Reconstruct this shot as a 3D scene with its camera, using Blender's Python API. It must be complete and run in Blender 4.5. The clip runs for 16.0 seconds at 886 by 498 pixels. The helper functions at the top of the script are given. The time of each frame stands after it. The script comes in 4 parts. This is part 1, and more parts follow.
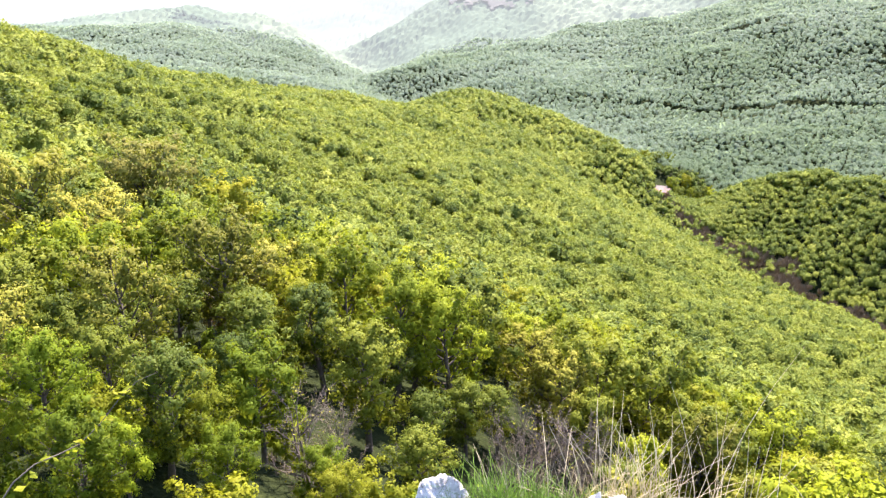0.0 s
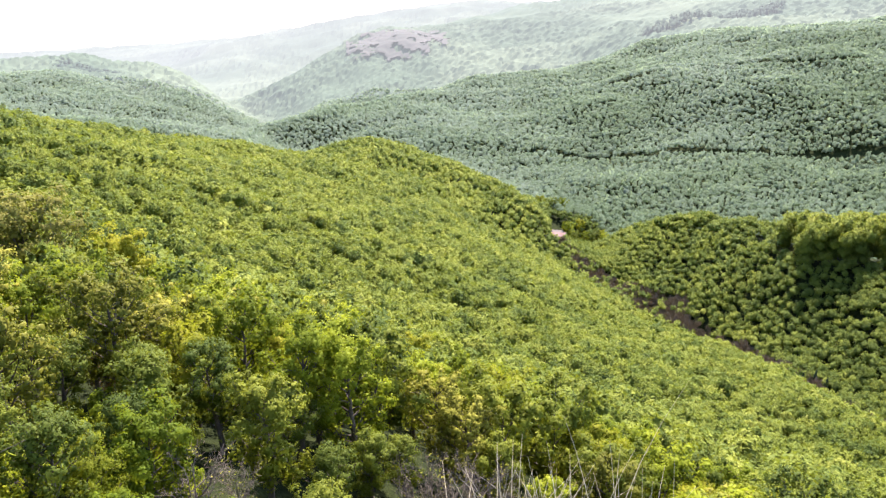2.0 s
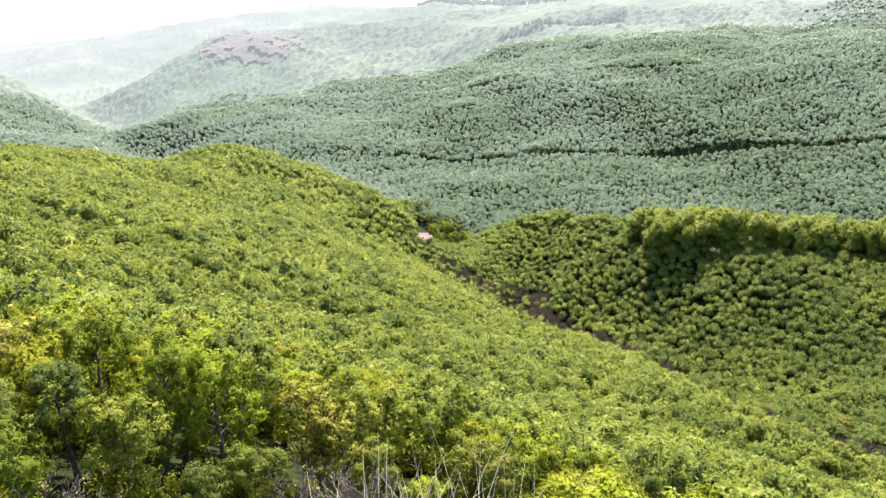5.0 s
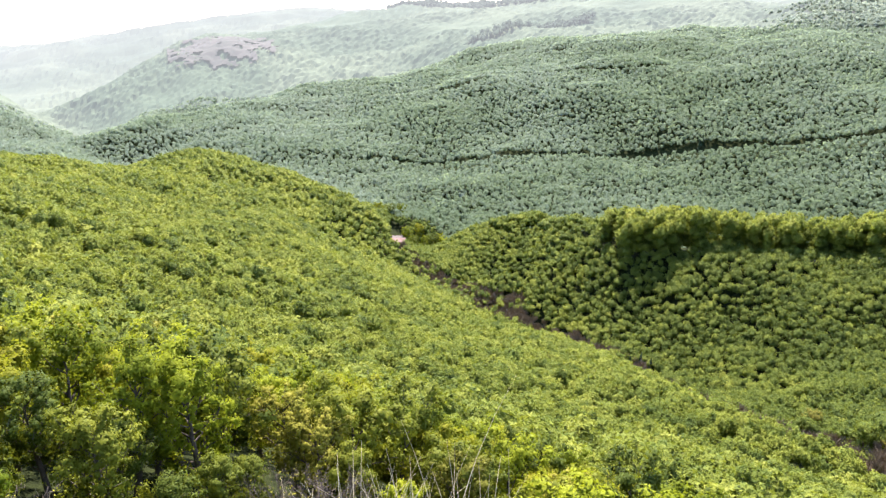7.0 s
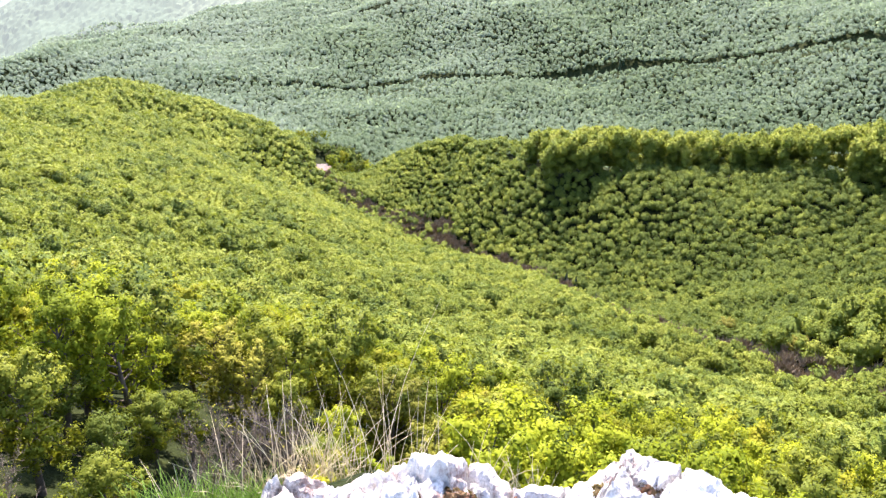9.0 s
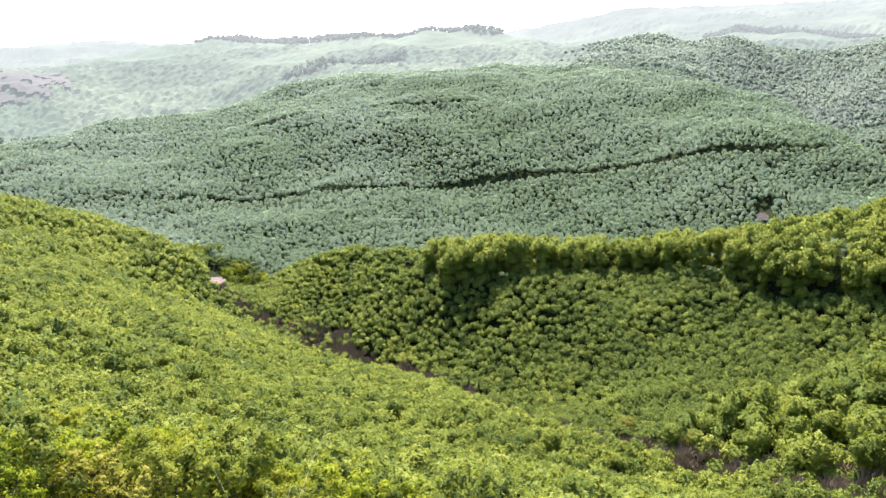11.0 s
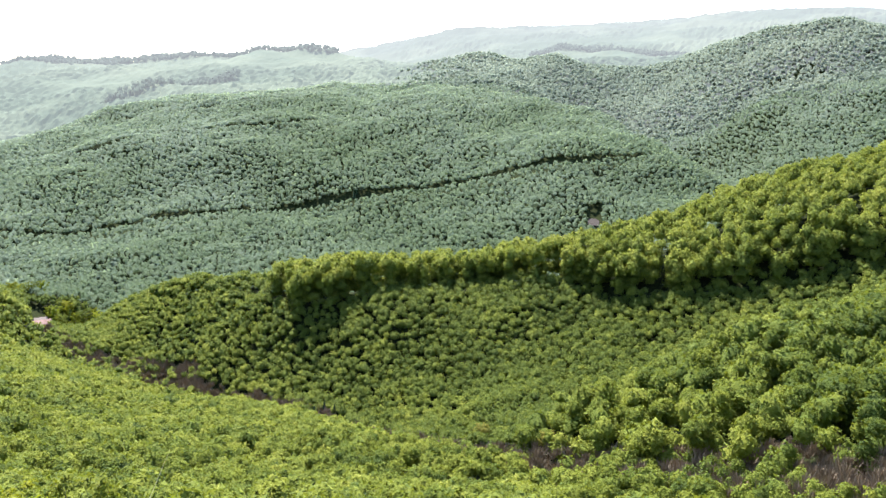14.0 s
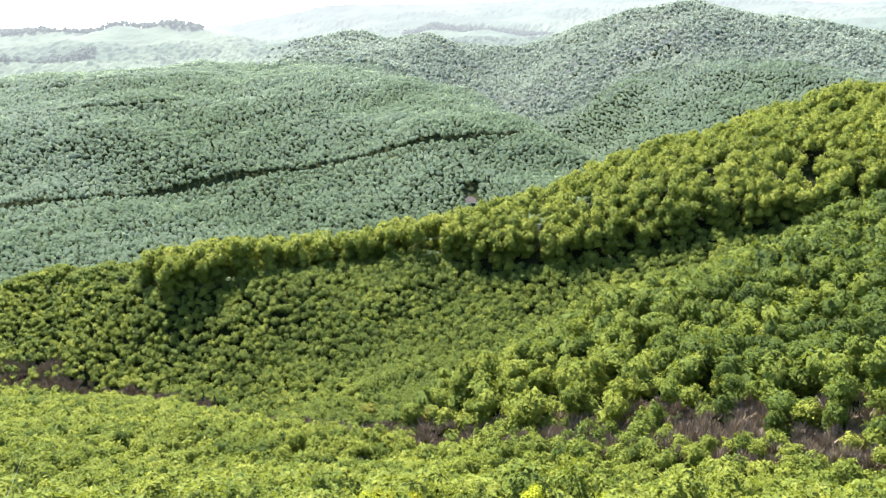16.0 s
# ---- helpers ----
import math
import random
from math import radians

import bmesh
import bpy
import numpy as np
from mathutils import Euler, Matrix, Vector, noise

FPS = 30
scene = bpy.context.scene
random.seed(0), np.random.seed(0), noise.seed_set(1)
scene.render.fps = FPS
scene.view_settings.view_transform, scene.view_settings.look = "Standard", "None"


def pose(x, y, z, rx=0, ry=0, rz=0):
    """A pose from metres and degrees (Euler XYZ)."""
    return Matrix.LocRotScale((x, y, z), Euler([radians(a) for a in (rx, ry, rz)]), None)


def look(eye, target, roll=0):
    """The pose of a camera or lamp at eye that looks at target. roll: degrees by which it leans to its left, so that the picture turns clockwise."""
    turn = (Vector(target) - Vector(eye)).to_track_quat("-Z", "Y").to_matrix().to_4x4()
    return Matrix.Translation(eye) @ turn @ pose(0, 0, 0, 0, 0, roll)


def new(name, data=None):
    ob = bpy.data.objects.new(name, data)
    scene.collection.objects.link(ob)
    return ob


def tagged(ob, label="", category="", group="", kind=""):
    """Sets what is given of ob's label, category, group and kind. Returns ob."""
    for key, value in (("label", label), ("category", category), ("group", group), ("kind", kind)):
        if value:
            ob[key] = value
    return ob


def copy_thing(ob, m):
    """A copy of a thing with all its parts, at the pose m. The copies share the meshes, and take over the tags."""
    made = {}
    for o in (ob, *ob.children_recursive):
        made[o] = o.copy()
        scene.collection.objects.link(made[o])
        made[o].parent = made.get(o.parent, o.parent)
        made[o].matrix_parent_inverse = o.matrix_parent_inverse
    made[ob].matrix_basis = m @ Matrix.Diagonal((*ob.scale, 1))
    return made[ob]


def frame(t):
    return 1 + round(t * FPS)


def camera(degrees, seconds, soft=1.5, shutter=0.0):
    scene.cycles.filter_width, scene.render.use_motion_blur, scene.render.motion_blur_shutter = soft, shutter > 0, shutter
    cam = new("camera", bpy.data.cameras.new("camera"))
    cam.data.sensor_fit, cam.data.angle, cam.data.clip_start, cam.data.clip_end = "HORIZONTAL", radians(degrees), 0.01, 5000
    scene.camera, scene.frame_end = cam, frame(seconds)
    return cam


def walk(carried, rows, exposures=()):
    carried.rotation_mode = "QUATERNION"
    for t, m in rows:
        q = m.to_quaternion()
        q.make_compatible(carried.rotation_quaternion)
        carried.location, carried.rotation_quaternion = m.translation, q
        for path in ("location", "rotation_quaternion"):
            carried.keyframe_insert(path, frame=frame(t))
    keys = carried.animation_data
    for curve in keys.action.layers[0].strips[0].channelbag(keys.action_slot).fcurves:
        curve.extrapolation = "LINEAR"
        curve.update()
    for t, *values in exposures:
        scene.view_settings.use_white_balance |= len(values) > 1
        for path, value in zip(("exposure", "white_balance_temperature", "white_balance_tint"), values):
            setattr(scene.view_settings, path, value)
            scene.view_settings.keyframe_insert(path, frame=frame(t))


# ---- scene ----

# ---------------------------------------------------------------- camera and walk
EYE = 1.6
ARM = 0.2
TURNS = [
    (0.0, 68.97, 0.85, 1.92), (0.5, 70.27, 0.53, 0.29), (1.0, 71.41, 0.27, -1.60), (1.5, 72.15, 0.12, -3.56),
    (2.0, 72.53, -0.18, -5.58), (2.5, 72.80, -0.34, -7.54), (3.0, 72.92, -0.44, -9.46), (3.5, 72.87, -0.41, -11.44),
    (4.0, 72.80, -0.40, -13.41), (4.5, 72.84, -0.70, -14.91), (7.0, 73.19, -0.79, -18.02), (7.5, 72.08, -0.42, -19.08),
    (8.0, 69.60, -0.24, -20.39), (8.5, 67.39, -0.33, -22.06), (9.0, 67.65, -0.69, -23.87), (9.5, 70.34, -0.97, -25.66),
    (10.0, 73.12, -1.13, -27.49), (12.5, 77.63, -0.92, -37.47), (13.0, 77.57, -0.72, -39.14), (13.5, 77.55, -0.68, -41.20),
    (14.0, 77.60, -0.69, -43.68), (14.5, 77.61, -0.71, -46.14), (15.0, 77.23, -0.71, -48.58), (15.5, 76.66, -0.68, -51.04),
    (16.0, 76.21, -0.84, -53.01),
]
cam = camera(61.0, 16.0, soft=1.35)
# the camera is held at arm's length and swings round its holder
walk(cam, [(t, pose(-ARM * math.sin(radians(c)), ARM * (math.cos(radians(c)) - 1), EYE, a, b, c)) for t, a, b, c in TURNS],
     exposures=[(t, stops + 0.06, 6500 if t < 11 else 6300, tint + (7 if t < 11 else 6)) for t, stops, tint in ((0.0, 2.27, 18), (1.0, 2.05, 17), (2.0, 1.95, 16), (3.5, 1.80, 15), (4.5, 2.0, 15), (7.0, 1.92, 14), (8.0, 2.08, 16), (8.5, 2.2, 17), (9.0, 2.28, 17), (9.5, 2.36, 17), (10.0, 2.23, 16), (12.5, 1.75, 10), (15.0, 1.85, 10), (16.0, 2.06, 11))])

# ---------------------------------------------------------------- light
SUN_AZ, SUN_EL = 22.0, 56.0
world = bpy.data.worlds.new("world")
scene.world = world
world.use_nodes = True
sky = world.node_tree.nodes.new("ShaderNodeTexSky")
sky.sky_type, sky.sun_disc = "NISHITA", False
sky.sun_elevation, sky.sun_rotation = radians(SUN_EL), radians(SUN_AZ)
sky.dust_density, sky.air_density, sky.ozone_density = 0.7, 1.0, 1.5
world.node_tree.links.new(sky.outputs[0], world.node_tree.nodes["Background"].inputs[0])
world.node_tree.nodes["Background"].inputs[1].default_value = 0.15
sun = new("sun", bpy.data.lights.new("sun", "SUN"))
sun.data.energy, sun.data.angle, sun.data.color = 4.4, radians(0.6), (1.0, 0.95, 0.86)
sun_way = Vector((math.sin(radians(SUN_AZ)) * math.cos(radians(SUN_EL)), math.cos(radians(SUN_AZ)) * math.cos(radians(SUN_EL)), math.sin(radians(SUN_EL))))
sun.matrix_world = look(sun_way * 50, (0, 0, 0))


# ---------------------------------------------------------------- materials
class Nodes:
    """A material's node tree, with short calls."""

    def __init__(self, name):
        self.mat = bpy.data.materials.new(name)
        self.mat.use_nodes = True
        self.tree = self.mat.node_tree
        self.tree.nodes.clear()
        self.out = self.tree.nodes.new("ShaderNodeOutputMaterial")

    def add(self, kind, **inputs):
        node = self.tree.nodes.new(kind)
        for key, value in inputs.items():
            self.put(node, key.replace("_", " "), value)
        return node

    def put(self, node, key, value):
        socket = node.inputs[key]
        if isinstance(value, bpy.types.NodeSocket):
            self.tree.links.new(value, socket)
        else:
            socket.default_value = value

    def noise(self, scale, detail=4.0, rough=0.6):
        where = self.add("ShaderNodeNewGeometry")
        node = self.add("ShaderNodeTexNoise", Scale=scale, Detail=detail, Roughness=rough)
        self.tree.links.new(where.outputs["Position"], node.inputs["Vector"])
        return node.outputs["Fac"]

    def ramp(self, fac, stops):
        node = self.add("ShaderNodeValToRGB")
        self.tree.links.new(fac, node.inputs[0])
        ramp = node.color_ramp
        while len(ramp.elements) < len(stops):
            ramp.elements.new(0.5)
        for element, (at, colour) in zip(ramp.elements, stops):
            element.position, element.color = at, (*colour, 1)
        return node.outputs[0]

    def maths(self, op, a, b=0.0, c=0.0):
        node = self.add("ShaderNodeMath")
        node.operation = op
        for n, value in enumerate((a, b, c)):
            if isinstance(value, bpy.types.NodeSocket):
                self.tree.links.new(value, node.inputs[n])
            else:
                node.inputs[n].default_value = value
        return node.outputs[0]

    def mix(self, fac, a, b, blend="MIX"):
        node = self.add("ShaderNodeMix")
        node.data_type, node.blend_type = "RGBA", blend
        for key, value in ((0, fac), (6, a), (7, b)):
            if isinstance(value, bpy.types.NodeSocket):
                self.tree.links.new(value, node.inputs[key])
            else:
                node.inputs[key].default_value = (*value, 1) if isinstance(value, tuple) else value
        return node.outputs[2]

    def bump(self, height, strength, distance):
        return self.add("ShaderNodeBump", Height=height, Strength=strength, Distance=distance).outputs[0]

    def done(self, shader):
        self.tree.links.new(shader, self.out.inputs["Surface"])
        return self.mat


def leaf_material(name, stops, through_leaf=0.45, rough=0.65, patch=0.05, by_object=False, gloss=0.16, relief=0.0, fleck=0.15, glow=(0.37, 0.41, 0.015)):
    """Spring leaves: colour by each tree's own tint, lighter and darker clumps, light coming through them."""
    n = Nodes(name)
    if by_object:
        tint = n.add("ShaderNodeObjectInfo").outputs["Random"]
    else:
        at = n.add("ShaderNodeAttribute")
        at.attribute_name = "tint"
        tint = at.outputs["Fac"]
    leafy = n.add("ShaderNodeNewGeometry").outputs["Random Per Island"]
    fac = n.maths("ADD", n.maths("MULTIPLY", tint, 0.72), n.maths("MULTIPLY_ADD", leafy, fleck, 0.08 - 0.5 * fleck))
    fac = n.maths("ADD", fac, n.maths("MULTIPLY_ADD", n.noise(patch, 3.0), 0.5, -0.22))
    if relief:
        fac = n.maths("ADD", fac, n.maths("MULTIPLY_ADD", n.noise(1.6 / relief, 2.0, 0.6), 0.7, -0.36))
    colour = n.ramp(fac, stops)
    front = n.add("ShaderNodeBsdfPrincipled", Base_Color=colour, Roughness=rough, Specular_IOR_Level=gloss)
    warm = n.mix(0.45, colour, glow)
    back = n.add("ShaderNodeBsdfTranslucent", Color=warm)
    if relief:
        # sprays of leaves too small to be built one by one
        bumpy = n.bump(n.noise(1.0 / relief, 4.0, 0.7), 1.0, relief * 1.2)
        n.put(front, "Normal", bumpy)
        n.put(back, "Normal", bumpy)
    both = n.add("ShaderNodeMixShader")
    both.inputs[0].default_value = through_leaf
    n.tree.links.new(front.outputs[0], both.inputs[1])
    n.tree.links.new(back.outputs[0], both.inputs[2])
    return n.done(both.outputs[0])


def plain_material(name, stops, scale, rough=0.8, bump=0.5, reach=0.02, gloss=0.3):
    n = Nodes(name)
    coarse, fine = n.noise(scale, 6.0, 0.65), n.noise(scale * 9, 4.0, 0.6)
    fac = n.maths("ADD", n.maths("MULTIPLY", coarse, 0.7), n.maths("MULTIPLY", fine, 0.3))
    colour = n.ramp(fac, stops)
    shader = n.add("ShaderNodeBsdfPrincipled", Base_Color=colour, Roughness=rough, Specular_IOR_Level=gloss, Normal=n.bump(fac, bump, reach))
    return n.done(shader.outputs[0])


GREENS = [(0.0, (0.036, 0.060, 0.010)), (0.3, (0.100, 0.125, 0.014)), (0.6, (0.212, 0.214, 0.016)), (0.85, (0.325, 0.295, 0.022)), (1.0, (0.41, 0.35, 0.040))]


def shades(low, high):
    """Part of the range of spring greens, for one kind of tree."""
    at = np.array([g[0] for g in GREENS])
    rgb = np.array([g[1] for g in GREENS])
    return [(q, tuple(float(np.interp(low + (high - low) * q, at, rgb[:, k])) for k in range(3))) for q in (0.0, 0.35, 0.7, 1.0)]


WOODS = [(0.0, (0.048, 0.078, 0.014)), (0.3, (0.100, 0.140, 0.021)), (0.6, (0.170, 0.206, 0.028)), (0.85, (0.236, 0.266, 0.038)), (1.0, (0.31, 0.325, 0.06))]
leaf_green = leaf_material("maple_leaves", [(0.0, (0.067, 0.099, 0.007)), (0.35, (0.142, 0.196, 0.010)), (0.7, (0.232, 0.293, 0.015)), (1.0, (0.325, 0.381, 0.025))], by_object=True, gloss=0.08, patch=0.5, through_leaf=0.42)
leaf_fresh = leaf_material("fresh_hornbeam_leaves", [(0.0, (0.070, 0.095, 0.007)), (0.35, (0.145, 0.185, 0.011)), (0.7, (0.244, 0.280, 0.015)), (1.0, (0.336, 0.358, 0.025))], by_object=True, gloss=0.08, patch=0.5, through_leaf=0.42)
leaf_yellow = leaf_material("yellow_green_leaves", [(0.0, (0.116, 0.146, 0.010)), (0.5, (0.209, 0.213, 0.014)), (1.0, (0.313, 0.291, 0.021))], by_object=True, gloss=0.08, patch=0.5, through_leaf=0.42)
leaf_olive = leaf_material("unfolding_oak_leaves", [(0.0, (0.087, 0.092, 0.011)), (0.5, (0.191, 0.185, 0.021)), (1.0, (0.302, 0.274, 0.038))], by_object=True, gloss=0.08, patch=0.5, through_leaf=0.24)
leaf_buff = leaf_material("buff_young_leaves", [(0.0, (0.116, 0.112, 0.021)), (0.5, (0.220, 0.202, 0.035)), (1.0, (0.313, 0.274, 0.059))], by_object=True, gloss=0.08, patch=0.5, through_leaf=0.24)
leaf_red = leaf_material("rusty_young_leaves", [(0.0, (0.12, 0.06, 0.03)), (0.5, (0.24, 0.13, 0.05)), (1.0, (0.30, 0.22, 0.06))], by_object=True, gloss=0.08, patch=0.5, through_leaf=0.24)
leaf_wood = leaf_material("woodland_leaves", WOODS, glow=(0.35, 0.415, 0.03), gloss=0.1, patch=0.02, relief=1.2, fleck=0.26, through_leaf=0.29)
leaf_mass = leaf_material("woodland_leaf_mass", WOODS, glow=(0.35, 0.415, 0.03), gloss=0.1, patch=0.02, relief=1.2, through_leaf=0.33)
BEECH = [(0.0, (0.068, 0.102, 0.018)), (0.3, (0.132, 0.174, 0.028)), (0.6, (0.220, 0.256, 0.038)), (0.85, (0.305, 0.325, 0.052)), (1.0, (0.385, 0.38, 0.08))]
leaf_beech = leaf_material("beech_leaves", BEECH, glow=(0.33, 0.39, 0.035), gloss=0.1, patch=0.02, relief=1.2, fleck=0.4, through_leaf=0.34)
beech_mass = leaf_material("beech_leaf_mass", BEECH, glow=(0.33, 0.39, 0.035), gloss=0.1, patch=0.02, relief=1.2, through_leaf=0.42)
# darker copy of the leaf greens, painting shade onto the lower trees
leaf_shade_tinted = leaf_material("shaded_maple_leaves", shades(0.0, 0.5), by_object=True, gloss=0.08, patch=0.5, through_leaf=0.24)
# leaf colour paled towards blue-grey, standing in for haze
leaf_far_hazed = leaf_material("far_woodland_leaves", [(0.0, (0.108, 0.158, 0.086)), (0.4, (0.164, 0.226, 0.140)), (0.75, (0.225, 0.290, 0.210)), (1.0, (0.295, 0.355, 0.285))], glow=(0.29, 0.38, 0.15), patch=0.008, gloss=0.05, relief=1.2, through_leaf=0.62)
# pale grey-green that puts the hills' haze into the leaf colour
leaf_hill_hazed = leaf_material("hill_woodland_leaves", [(0.0, (0.16, 0.21, 0.16)), (0.5, (0.22, 0.275, 0.21)), (1.0, (0.29, 0.34, 0.26))], glow=(0.36, 0.42, 0.27), patch=0.006, gloss=0.05, relief=2.0, through_leaf=0.55)
bark = plain_material("bark", [(0.3, (0.035, 0.027, 0.020)), (0.7, (0.13, 0.105, 0.08))], 3.0, 0.9, 0.8, 0.03)
twigs = plain_material("bare_twigs", [(0.3, (0.075, 0.058, 0.040)), (0.7, (0.17, 0.135, 0.10))], 2.0, 0.85, 0.3)
soil = plain_material("forest_floor", [(0.3, (0.010, 0.014, 0.005)), (0.5, (0.018, 0.024, 0.008)), (0.7, (0.040, 0.050, 0.014))], 0.6, 0.95, 1.0, 0.4, 0.05)


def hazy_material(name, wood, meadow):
    """The backdrop of hills kilometres away: woods and meadows in patches, with haze put in as a pale glow that grows
    with distance.
    """
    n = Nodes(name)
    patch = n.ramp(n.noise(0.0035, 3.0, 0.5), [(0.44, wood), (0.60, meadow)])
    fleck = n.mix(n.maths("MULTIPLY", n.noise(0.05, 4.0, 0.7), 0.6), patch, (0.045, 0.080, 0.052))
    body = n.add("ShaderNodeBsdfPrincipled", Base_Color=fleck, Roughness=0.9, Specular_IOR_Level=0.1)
    # haze added as emission from the surface itself
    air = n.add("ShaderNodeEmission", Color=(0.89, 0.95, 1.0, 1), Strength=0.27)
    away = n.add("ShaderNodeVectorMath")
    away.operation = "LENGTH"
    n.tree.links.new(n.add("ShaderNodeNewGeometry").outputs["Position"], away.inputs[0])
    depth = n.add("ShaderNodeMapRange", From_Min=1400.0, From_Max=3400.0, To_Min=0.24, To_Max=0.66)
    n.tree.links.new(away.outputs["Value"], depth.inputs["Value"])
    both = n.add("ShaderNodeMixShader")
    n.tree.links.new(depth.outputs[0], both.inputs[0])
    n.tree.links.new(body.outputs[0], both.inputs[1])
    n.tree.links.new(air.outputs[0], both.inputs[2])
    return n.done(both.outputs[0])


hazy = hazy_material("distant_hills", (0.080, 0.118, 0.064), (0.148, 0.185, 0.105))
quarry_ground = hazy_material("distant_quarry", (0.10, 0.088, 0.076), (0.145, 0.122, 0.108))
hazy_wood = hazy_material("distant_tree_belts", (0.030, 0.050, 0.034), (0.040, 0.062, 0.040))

brush = plain_material("bare_brush", [(0.3, (0.150, 0.112, 0.066)), (0.7, (0.26, 0.200, 0.125))], 0.4, 0.9, 0.2)
red_earth = plain_material("red_earth", [(0.35, (0.15, 0.085, 0.07)), (0.65, (0.24, 0.17, 0.145))], 0.3, 0.95, 0.5, 0.1)
dark_earth = plain_material("dark_earth", [(0.35, (0.032, 0.026, 0.022)), (0.65, (0.060, 0.050, 0.042))], 0.3, 0.95, 0.5, 0.1)
gravel = plain_material("pale_gravel", [(0.35, (0.10, 0.085, 0.075)), (0.65, (0.17, 0.145, 0.13))], 1.0, 0.95, 0.4, 0.05)
conifer_leaves = leaf_material("spruce_needles", [(0.0, (0.010, 0.030, 0.014)), (1.0, (0.04, 0.075, 0.03))], through_leaf=0.1, patch=0.3)


